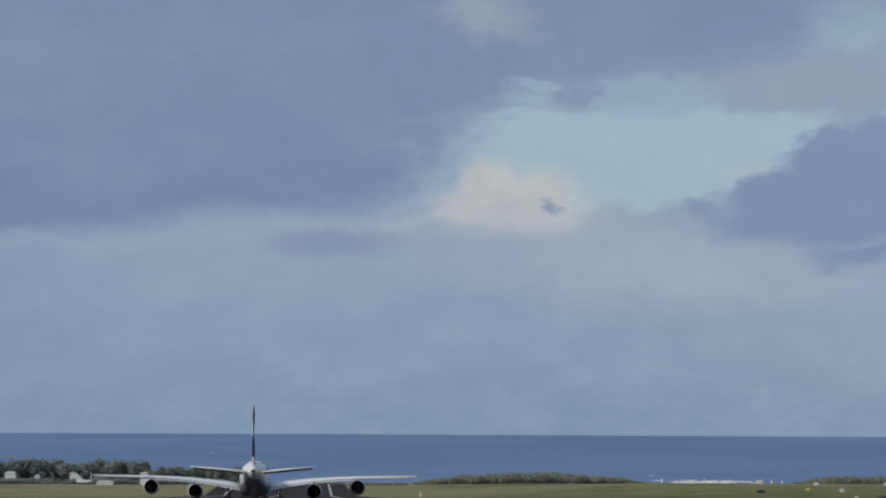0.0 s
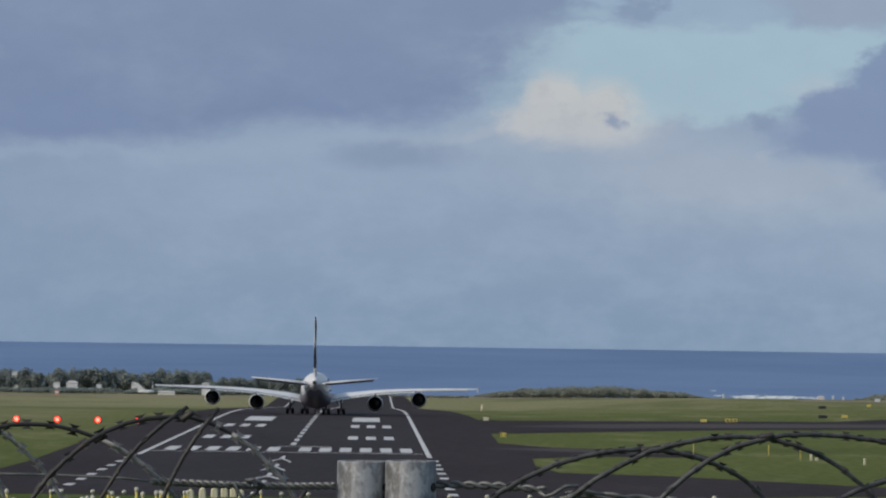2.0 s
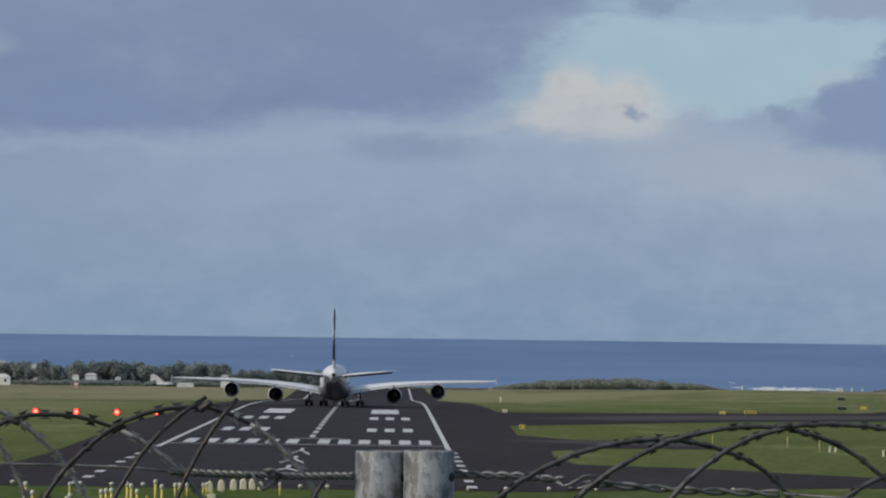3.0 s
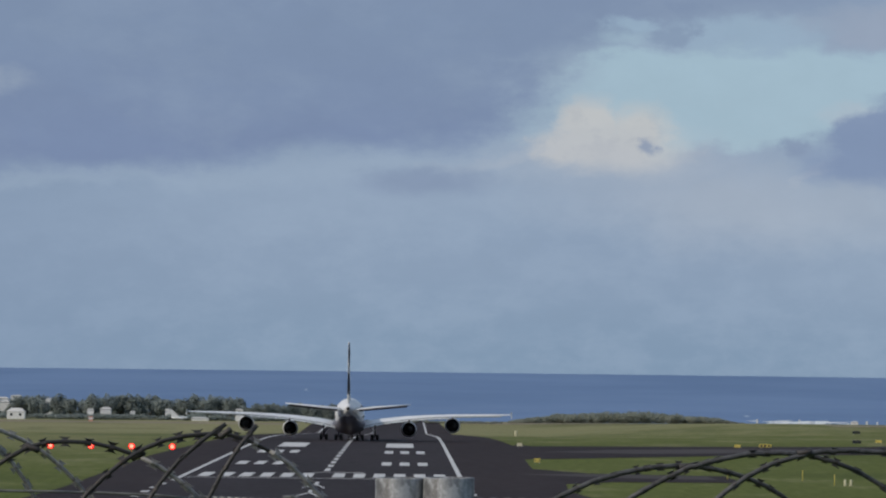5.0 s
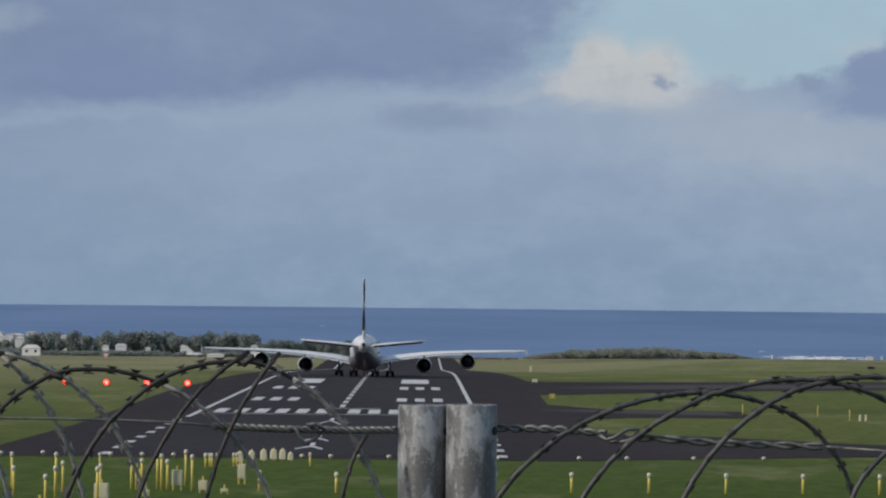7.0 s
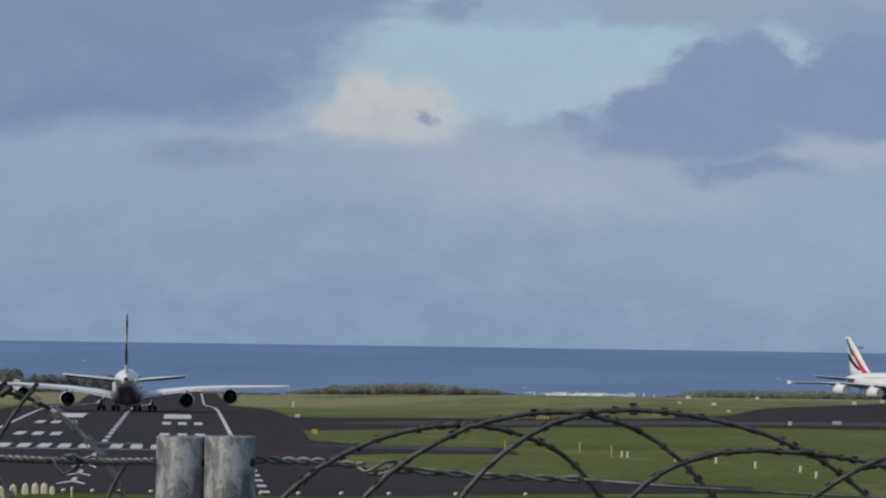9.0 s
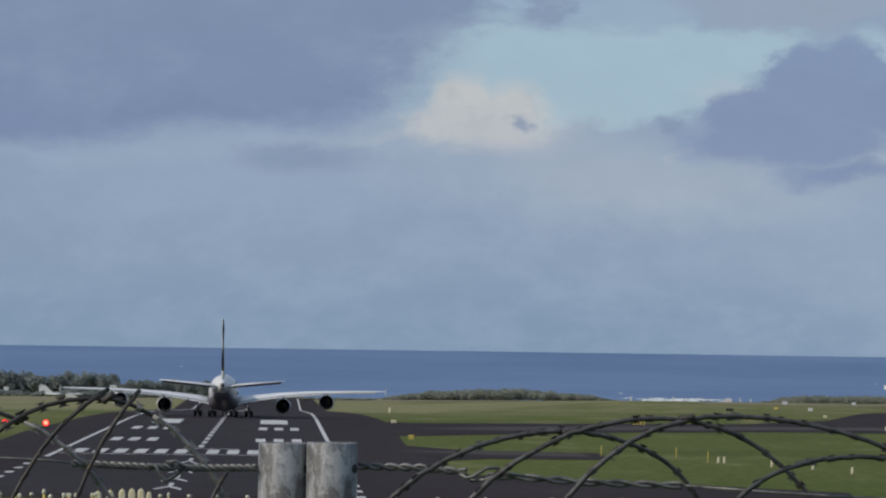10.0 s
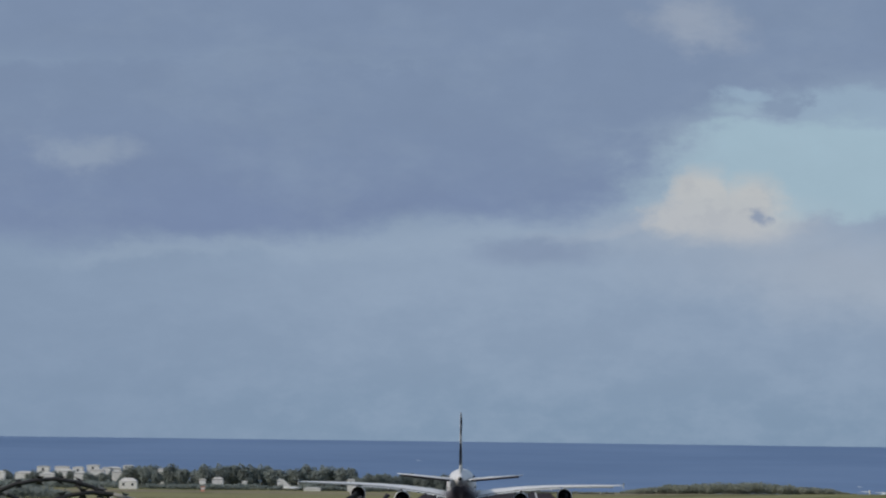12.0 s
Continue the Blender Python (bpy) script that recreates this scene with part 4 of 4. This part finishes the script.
for x in (-33.4, -21.2, -17.7, -14.2, -10.6, 0.1, 3.3, 6.3, 9.8, 13.2, 17.6, 22.0, 26.2, 31.0, 36.4, 44.0, 52.0):
    y = 621 if x < 20 else 619 + 0.3 * (x - 20)
    copy_thing(small, Matrix.Translation((x, y, fall(x, y))))


def aerial(w, h, foot):
    """A cream hood with a narrowing rounded top on a short yellow foot."""
    ob = thing("aerial_panel", Matrix(), "rounded cream aerial hood on a yellow foot", "antenna", "localizer aerials")
    bm = bmesh.new()
    prof = [(-w / 2, foot), (w / 2, foot)] + [(w / 2 * math.cos(radians(a)) ** 0.7, foot + h * (0.45 + 0.55 * math.sin(radians(a)))) for a in range(0, 90, 15)] + [(0.03, foot + h)]
    prof += [(-x, z) for x, z in prof[:1:-1]]
    ring_loft(bm, [[(x * k, y, foot + (z - foot) * (0.6 + 0.4 * k)) for x, z in prof] for y, k in ((-0.24, 0.7), (-0.14, 0.95), (0.0, 1.0), (0.14, 0.95), (0.24, 0.7))])
    part("panel", bm, CREAM, ob, "cream rounded hood")
    bm = bmesh.new()
    block(bm, -0.1, 0.1, -0.1, 0.1, -0.2, foot + 0.05, 0.01)
    part("foot", bm, YELLOW, ob, "yellow foot")
    bm = bmesh.new()
    tube(bm, [(0, 0, foot + h - 0.03), (0, 0, foot + h + 0.14)], 0.05, 8)
    part("finial", bm, YELLOW, ob, "small yellow top rod")
    return ob


first = aerial(0.78, 1.15, 0.18)
place(first, -5.1, 608)
for x, y in ((-6.2, 602), (-3.9, 612), (-2.9, 615), (-1.9, 615)):
    copy_thing(first, Matrix.Translation((x, y, fall(x, y))))
lower = aerial(0.62, 0.85, 0.15)
place(lower, -1.0, 614)


def cabinet(w, h, foot):
    ob = thing("equipment_box", Matrix(), "pale equipment box on yellow legs in the grass", "equipment box", "equipment boxes")
    bm = bmesh.new()
    block(bm, -w / 2, w / 2, -w / 3, w / 3, foot, foot + h, 0.05)
    box = part("body", bm, CREAM, ob, "cream metal housing")
    bm = bmesh.new()
    block(bm, -w * 0.38, w * 0.38, -w / 3 - 0.03, -w / 3 + 0.01, foot + 0.12 * h, foot + 0.88 * h, 0.01)
    part("door", bm, CREAM, box)
    bm = bmesh.new()
    block(bm, -0.09, 0.09, -0.09, 0.09, foot + h, foot + h + 0.35, 0.02)
    part("vent_pipe", bm, YELLOW, ob, "yellow vent pipe")
    for sx in (-1, 1):
        for sy in (-1, 1):
            bm = bmesh.new()
            block(bm, sx * w * 0.36 - 0.07, sx * w * 0.36 + 0.07, sy * w * 0.22 - 0.07, sy * w * 0.22 + 0.07, -0.2, foot + 0.05)
            part("leg", bm, YELLOW, ob, "yellow leg")
    return ob


for x, y, w, h, f in ((-14.0, 477, 1.25, 1.35, 0.4), (-9.1, 513, 1.0, 1.45, 0.45), (-6.5, 507, 0.8, 0.9, 0.25), (-11.2, 497, 0.7, 0.4, 0.2), (-4.5, 506, 0.75, 0.3, 0.15), (-3.8, 533, 0.8, 1.45, 0.5),
                      (-12.8, 518, 0.6, 1.1, 0.4), (-18.0, 458, 1.2, 0.7, 0.3)):
    place(cabinet(w, h, f), x, y)

# ---- glide slope lights ----


def papi(x, y):
    ob = thing("glide_slope_light", Matrix.Translation((x, y, fall(x, y))), "red glowing landing light unit on grass", "runway light", "glide slope lights")
    bm = bmesh.new()
    block(bm, -0.7, 0.7, -0.86, 0.9, 0.1, 1.12, 0.06)
    box = part("housing", bm, BLACK, ob, "dark metal housing")
    for dx in (-0.35, 0.35):
        bm = bmesh.new()
        block(bm, dx - 0.05, dx + 0.05, -0.3, -0.2, -0.1, 0.4)
        part("leg", bm, YELLOW, ob, "yellow leg")
    # lens drawn oversize: the lamp's halo is put into its shape
    bm = bmesh.new()
    lathe(bm, [(-0.98, 0.01), (-0.96, 0.5), (-0.9, 0.66), (-0.86, 0.01)], 20)
    lens = part("lens", bm, GLOW, box, "oversize red lens standing in for the lamp's halo", True)
    lens.location = (0, 0, 0.62)
    bm = bmesh.new()
    lathe(bm, [(-1.06, 0.01), (-1.04, 0.32), (-0.99, 0.44), (-0.97, 0.01)], 16)
    bulb = part("bulb", bm, GLOWCORE, box, "bright red bulb", True)
    bulb.location = (0, 0, 0.62)
    return ob


for x in (-36.0, -44.6, -53.2, -61.8):
    papi(x, 1182)

# ---- signs, marker boxes ----


def sign(x, y, w, h, material, text, lift=0.25, bars=0):
    w, h = w * 0.85, h * 0.85
    ob = thing("airfield_sign", Matrix.Translation((x, y, fall(x, y))), text, "sign", "airfield signs")
    bm = bmesh.new()
    block(bm, -w / 2, w / 2, -0.15, 0.15, lift, lift + h, 0.04)
    board = part("board", bm, material, ob)
    for i in range(bars):
        bm = bmesh.new()
        c = lerp(-w * 0.3, w * 0.3, i / max(1, bars - 1))
        block(bm, c - w * 0.08, c + w * 0.08, -0.17, -0.14, lift + h * 0.25, lift + h * 0.75)
        part("lettering", bm, BLACK, board, "dark unreadable lettering")
    for sx in (-0.35, 0.35):
        bm = bmesh.new()
        block(bm, sx * w - 0.06, sx * w + 0.06, -0.06, 0.06, -0.2, lift + 0.05)
        part("leg", bm, BARE, ob, "grey metal leg")


Y, W, K = "yellow taxiway sign on grass", "white marker board beside the taxiway", "black taxiway sign seen from behind"
for x, y, w, h, mat, text, bars in ((38.2, 1052, 1.35, 0.9, YELLOW, Y, 2), (39.6, 1282, 1.5, 0.9, CREAM, W, 0), (91, 1304, 1.7, 0.8, YELLOW, Y, 0), (98, 1312, 3.4, 0.9, YELLOW, Y, 3),
                                    (135, 1433, 1.9, 0.8, YELLOW, Y, 0), (128, 1416, 2.6, 0.9, BLACK, K, 0), (147, 1653, 2.6, 0.9, BLACK, K, 0), (186, 1902, 2.2, 1.2, WHITE, W, 0), (174, 1684, 1.6, 1.1, WHITE, W, 0),
                                    (167, 1722, 1.5, 0.9, YELLOW, Y, 0), (161, 1506, 1.2, 0.8, CREAM, W, 0), (211, 1915, 1.5, 1.1, WHITE, W, 0), (151, 1261, 1.0, 1.0, CREAM, W, 0), (164, 1281, 2.4, 0.9, WINGGREY, W, 0),
                                    (228, 1777, 1.6, 1.2, WHITE, W, 0), (246, 1849, 1.4, 1.2, WHITE, W, 0), (242, 1690, 1.4, 1.0, WHITE, W, 0)):
    sign(x, y, w, h, mat, text, bars=bars)


def marker(x, y, h, w, mat, text):
    ob = thing("marker_post", Matrix.Translation((x, y, fall(x, y))), text, "marker post", "marker posts")
    bm = bmesh.new()
    tube(bm, [(0, 0, -0.2), (0, 0, h * 0.5), (0, 0, h)], lambda f: w * (1.0 - 0.25 * f), 8)
    part("post", bm, mat, ob, smooth=True)
    bm = bmesh.new()
    lathe(bm, [(h, w), (h + w * 0.8, w * 0.8), (h + w * 1.1, 0.01)], 10, "z")
    part("cap", bm, mat, ob, smooth=True)


for x, y in ((82.1, 872), (83.0, 872), (88, 844), (93, 831), (96, 803), (100, 780), (98, 743), (104, 700)):
    marker(x, y, 0.75, 0.24, CREAM, "short cream marker post in the grass")
for x, y in ((66, 912), (78, 908), (80.5, 873)):
    marker(x, y, 1.7, 0.08, YELLOW, "thin yellow marker stake in the grass")
marker(52.0, 1950, 1.5, 0.45, CREAM, "short cream marker post in the grass")
for x, y, h in ((121, 2720, 1.6), (148, 2710, 1.5), (180, 2640, 2.0), (200, 2640, 2.0), (210, 2700, 1.2), (242, 2700, 1.5), (232, 2640, 1.8), (259, 2690, 1.4)):
    marker(x, y, h, 0.5, WHITE, "white post at the end of the airfield")

ORANGE = surface("orange_paint", (0.50, 0.23, 0.16), (0.60, 0.30, 0.22), 0.6, scale=0.8)


def marker_hut(x, y):
    ob = thing("marker_hut", Matrix.Translation((x, y, fall(x, y))), "small orange and white banded marker hut", "hut")
    bm = bmesh.new()
    block(bm, -0.95, 0.95, -0.8, 0.8, -0.2, 1.0, 0.03)
    part("base", bm, ORANGE, ob, "orange lower band")
    bm = bmesh.new()
    block(bm, -0.95, 0.95, -0.8, 0.8, 1.002, 1.9, 0.03)
    part("middle", bm, WHITE, ob, "white middle band")
    bm = bmesh.new()
    block(bm, -1.0, 1.0, -0.85, 0.85, 1.902, 2.4, 0.05)
    part("roof", bm, ORANGE, ob, "orange roof")


marker_hut(-132, 2580)

# ---- buildings by the shore ----


def house(x, y, w, d, h, pitch, text, wall=WALLWHITE, base=None):
    z = fall(x, y) if base is None else base
    ob = thing("house", Matrix.Translation((x, y, z)), text, "house", "houses by the shore")
    bm = bmesh.new()
    block(bm, -w / 2, w / 2, -d / 2, d / 2, -6.0, h)
    wl = part("wall", bm, wall, ob)
    bm = bmesh.new()
    e = 0.15
    q = w * 0.22
    ring_loft(bm, [[(-w / 2 - e, -d / 2 - e, z0), (w / 2 + e, -d / 2 - e, z0), (w / 2 + e, d / 2 + e, z0), (-w / 2 - e, d / 2 + e, z0)] for z0 in (h - 0.2, h)] +
              [[(-w / 2 + q, -0.3, h + pitch), (w / 2 - q, -0.3, h + pitch), (w / 2 - q, 0.3, h + pitch), (-w / 2 + q, 0.3, h + pitch)]])
    part("roof", bm, ROOFGREY, ob, "pale roof")
    n = max(1, int(w / 3.2))
    for i in range(n):
        cx = lerp(-w / 2, w / 2, (i + 0.5) / n)
        for lv in range(int(h / 3.0)):
            bm = bmesh.new()
            block(bm, cx - 0.55, cx + 0.55, -d / 2 - 0.05, -d / 2 + 0.1, 1.0 + lv * 3.0, 2.2 + lv * 3.0)
            part("window", bm, GLASS, wl, "dark window")


LOW, HID = "small white house near the shore", "long white house half hidden behind bushes"
for x, y, w, h, p, up, text in ((-226, 2712, 9, 2.4, 0.7, 4.0, HID), (-214, 2700, 7, 2.2, 0.8, 3.8, HID), (-206, 2722, 8, 2.6, 0.6, 5.0, HID), (-198, 2700, 6, 2.6, 0.9, 4.0, HID), (-191.5, 2722, 7, 2.4, 0.6, 5.6, HID),
                                (-185, 2740, 7, 2.4, 0.6, 6.6, HID), (-181, 2712, 5, 2.2, 0.7, 5.2, HID), (-171, 2645, 8.4, 3.0, 1.6, 0.6, "white house with a wide pale hipped roof"), (-161, 2740, 4, 2.2, 0.6, 6.4, LOW),
                                (-138.3, 2690, 3.0, 1.3, 0.5, 3.0, LOW), (-130.7, 2686, 5.2, 2.0, 0.9, 2.8, "white house with a pale hipped roof"),
                                (-101, 2690, 2.4, 2.0, 0.8, 2.4, "small white hut near the shore"), (-84, 2652, 8.0, 1.3, 0.5, 0.0, "long low white shed near the shore"), (-65.4, 2648, 3.4, 3.0, 0.4, 2.6, "white flat-topped building by the trees"),
                                (-219, 2735, 6, 3.0, 0.3, 6.4, HID), (-210, 2738, 7, 2.6, 0.3, 6.8, HID), (-202, 2736, 5, 3.0, 0.3, 6.2, HID), (-195, 2741, 6, 3.0, 0.3, 7.2, HID), (-188, 2736, 4, 2.6, 0.3, 6.6, HID),
                                (-178, 2745, 5, 2.6, 0.4, 7.6, HID), (-240, 2715, 8, 2.4, 0.8, 4.2, HID), (-118, 2690, 2.4, 1.2, 0.4, 2.4, LOW)):
    house(x, y, w, 7, h, p, text, base=fall(x, y) + up)
house(231, 2700, 3.2, 4, 2.6, 0.5, "small white hut at the airfield's end", base=fall(231, 2700) - 0.8)


def small_jet(x, y):
    """A parked light aircraft's white tail above the far grass."""
    ob = thing("parked_aircraft", Matrix.Translation((x, y, fall(x, y))), "white tail of a small parked aircraft", "airplane")
    bm = bmesh.new()
    ring_loft(bm, [[(-3.6, t, 5.6), (-2.4, t, 5.6), (1.2, t, 2.2), (0.4, t, 0.9), (-1.8, t, 0.9)] for t in (-0.15, 0.15)])
    part("fin", bm, WHITE, ob, "white swept fin")
    bm = bmesh.new()
    lathe(bm, [(-2.6, 0.15), (0, 0.6), (3, 0.75), (4.6, 0.65), (5.6, 0.2)], 14, "y")
    b = part("fuselage", bm, WHITE, ob, smooth=True)
    b.matrix_basis = pose(0, 0, 1.4, 0, 0, -80)
    for s in (-1, 1):
        bm = bmesh.new()
        block(bm, 1.5, 3.2, s * 0.4 if s > 0 else -6, 6 if s > 0 else -0.4, 1.2, 1.4, 0.05)
        part("wing", bm, WHITE, ob)
    bm = bmesh.new()
    tube(bm, [(3, 0, -0.1), (3, 0, 1.0)], 0.15, 8)
    part("gear_leg", bm, BARE, ob)


small_jet(-94.9, 2640)


def light_mast(x, y, h):
    ob = thing("light_mast", Matrix.Translation((x, y, fall(x, y))), "thin grey mast with floodlights by the apron", "light mast")
    bm = bmesh.new()
    tube(bm, [(0, 0, -0.3), (0, 0, h * 0.5), (0, 0, h)], lambda f: 0.28 - 0.14 * f, 10)
    part("pole", bm, BARE, ob, smooth=True)
    bm = bmesh.new()
    block(bm, -1.1, 1.1, -0.25, 0.25, h - 0.5, h, 0.05)
    part("lamp_bar", bm, GREY_AND_SHADE, ob, "dark lamp bar")


light_mast(287.5, 2250, 21.5)

# ---- trees and scrub ----
LEAFY = random.Random(5)


def clumps(bm, cx, cy, cz, rx, ry, rz, n, size):
    """Many small ragged leaf tufts in an uneven crown."""
    for _ in range(n):
        while True:
            p = Vector((LEAFY.uniform(-1, 1), LEAFY.uniform(-1, 1), LEAFY.uniform(-1, 1)))
            if 0.25 < p.length < 1.0:
                break
        bump = 0.8 + 0.35 * noise.noise(p * 1.7 + Vector((cx, cy, cz)))
        c = Vector((cx + p.x * rx * bump, cy + p.y * ry * bump, cz + p.z * rz * bump))
        s = size * LEAFY.uniform(0.5, 1.3)
        d = (p.normalized() + Vector((LEAFY.gauss(0, 0.7), LEAFY.gauss(0, 0.7), LEAFY.gauss(0, 0.7)))).normalized()
        a = d.orthogonal().normalized()
        b = d.cross(a)
        o = LEAFY.uniform(0, 1.5)
        vs = [bm.verts.new(c + (a * math.cos(o + q) + b * math.sin(o + q)) * s * LEAFY.uniform(0.8, 1.5)) for q in (0.0, 1.1, 2.3, 3.4, 4.8)]
        bm.faces.new(vs)


def tree(x, y, h, spread, text, material=HAZED_LEAF):
    z = fall(x, y)
    ob = thing("tree", Matrix.Translation((x, y, z)), text, "tree", "trees by the shore")
    bm = bmesh.new()
    lean = LEAFY.uniform(-0.3, 0.3)
    tube(bm, [(0, 0, -0.5), (lean * 0.3, 0, h * 0.3), (lean, 0, h * 0.75)], lambda f: h * 0.03 * (1.1 - 0.8 * f), 7)
    for _ in range(4):
        a = LEAFY.uniform(0, 6.28)
        tube(bm, [(lean * 0.5, 0, h * 0.38), (spread * 0.3 * math.cos(a), spread * 0.3 * math.sin(a), h * 0.58), (spread * 0.6 * math.cos(a), spread * 0.6 * math.sin(a), h * 0.72)], lambda f: h * 0.014 * (1.1 - 0.8 * f), 5)
    part("trunk", bm, BARK, ob, "brown trunk with limbs")
    bm = bmesh.new()
    clumps(bm, 0, 0, h * 0.55, spread, spread * 0.8, h * 0.44, 900, h * 0.031)
    for _ in range(4):
        clumps(bm, LEAFY.uniform(-0.7, 0.7) * spread, LEAFY.uniform(-0.5, 0.5) * spread, h * LEAFY.uniform(0.15, 0.8), spread * 0.5, spread * 0.45, h * 0.18, 200, h * 0.028)
    part("crown", bm, material, ob, "ragged crown with haze put into its grey-green")


T1, T2 = "grey-green tree in a hazy shore belt", "taller grey-green tree in a hazy shore belt"
x = -262.0
while x < -20:
    if x < -178:
        h = LEAFY.uniform(5.5, 8.5)
    elif x < -110:
        h = LEAFY.uniform(9.0, 13.0)
    elif x < -66:
        h = LEAFY.uniform(10.0, 13.0)
    else:
        h = LEAFY.uniform(6.5, 9.5)
    tree(x, LEAFY.uniform(2690, 2748), h, h * LEAFY.uniform(0.38, 0.5), T2 if h > 9.5 else T1)
    x += LEAFY.uniform(2.2, 4.4)


def scrub(name, x0, x1, y0, y1, height, n, size, text, material=HAZED_SCRUB):
    """A belt of bushes; height is a function of x."""
    bm = bmesh.new()
    for _ in range(n):
        px, py = LEAFY.uniform(x0, x1), LEAFY.uniform(y0, y1)
        h = height(px) * LEAFY.uniform(0.65, 1.05)
        if h < 0.3:
            continue
        clumps(bm, px, py, fall(px, py) + h * 0.45, h * 0.7 + 0.6, h * 0.5 + 0.5, h * 0.5, 150, size * 0.42)
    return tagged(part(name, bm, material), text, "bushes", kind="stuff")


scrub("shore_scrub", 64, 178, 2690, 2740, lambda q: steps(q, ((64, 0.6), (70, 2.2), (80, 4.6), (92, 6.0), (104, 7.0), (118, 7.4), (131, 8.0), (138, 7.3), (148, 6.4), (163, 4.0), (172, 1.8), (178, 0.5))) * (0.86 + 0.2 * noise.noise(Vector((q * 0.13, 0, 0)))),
      520, 0.75, "scrub on a low shore rise, haze put into its grey-green")
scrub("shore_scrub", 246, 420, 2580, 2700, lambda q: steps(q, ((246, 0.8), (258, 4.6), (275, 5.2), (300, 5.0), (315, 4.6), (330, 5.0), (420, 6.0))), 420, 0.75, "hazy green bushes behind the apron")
scrub("hedge", -262, -172, 2290, 2320, lambda q: steps(q, ((-262, 7.5), (-186, 7.6), (-178, 6.0), (-172, 2.5))), 170, 0.7, "dark green bushes beside the airfield", HAZED_LEAF)
scrub("shore_scrub", -262, -20, 2655, 2685, lambda q: steps(q, ((-262, 6.0), (-182, 6.0), (-172, 2.6), (-165, 3.6), (-120, 4.0), (-70, 4.2), (-20, 3.0))) * (0.75 + 0.5 * noise.noise(Vector((q * 0.11, 3, 0)))), 520, 0.6, "hazy grey-green undergrowth along the shore", HAZED_LEAF)
scrub("shore_scrub", -215, -15, 2744, 2753, lambda q: 4.6 + 1.6 * noise.noise(Vector((q * 0.2, 1, 0))), 260, 0.7, "hazy grey-green thicket along the shore", HAZED_LEAF)
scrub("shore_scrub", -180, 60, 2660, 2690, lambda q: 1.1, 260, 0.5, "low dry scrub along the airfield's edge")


def dry_bush(x, y, z):
    """Bare twigs of a dry shrub behind the fence."""
    ob = thing("dry_shrub", Matrix.Translation((x, y, z)), "bare grey-brown dry shrub below the fence", "shrub")
    bm = bmesh.new()
    for _ in range(46):
        a, s = LEAFY.uniform(0, 6.28), LEAFY.uniform(0.25, 1.0)
        top = Vector((math.cos(a) * s * 7, math.sin(a) * s * 3, LEAFY.uniform(3.2, 6.0) * (1.15 - 0.5 * s)))
        tube(bm, [(0, 0, -0.5), top * 0.5 + Vector((0, 0, 0.6)), top], lambda f: 0.09 * (1.1 - f), 5)
        for _ in range(4):
            b = top * LEAFY.uniform(0.6, 1.0)
            tube(bm, [b, b + Vector((LEAFY.uniform(-1, 1), LEAFY.uniform(-0.5, 0.5), LEAFY.uniform(0.2, 1.0)))], 0.035, 4)
    part("twigs", bm, DRY, ob)
    bm = bmesh.new()
    clumps(bm, 0, 0, 2.4, 6, 3, 2.2, 500, 0.22)
    part("leaves", bm, DRY, ob, "sparse dry leaves")


dry_bush(72.5, 470, fall(72.5, 470))


def surf_line():
    """White water over the reef."""
    bm = bmesh.new()
    for _ in range(46):
        px, py = LEAFY.triangular(200, 268, 226), LEAFY.uniform(3035, 3110)
        w, d = LEAFY.uniform(2, 7), LEAFY.uniform(2, 7)
        bm.faces.new([bm.verts.new((px + w * math.cos(i * 0.785) * LEAFY.uniform(0.6, 1), py + d * math.sin(i * 0.785), SEA_Z + 0.15 + 0.3 * (i % 2))) for i in range(8)])
    tagged(part("surf", bm, FOAM), "white breaking surf over the reef", "waves", kind="stuff")


surf_line()


def whitecaps():
    """Breaking crests off the shore."""
    bm = bmesh.new()
    for _ in range(8):
        px, py = LEAFY.uniform(-300, 700), LEAFY.uniform(2900, 4200)
        w, d = LEAFY.uniform(1.5, 4), LEAFY.uniform(1, 3)
        ring = [bm.verts.new((px + w * math.cos(i * 0.785) * LEAFY.uniform(0.7, 1), py + d * math.sin(i * 0.785), SEA_Z + 0.1 + 0.25 * (i % 2))) for i in range(8)]
        bm.faces.new(ring)
    tagged(part("whitecaps", bm, FOAM), "scattered white breaking crests on the sea", "waves", kind="stuff")


whitecaps()
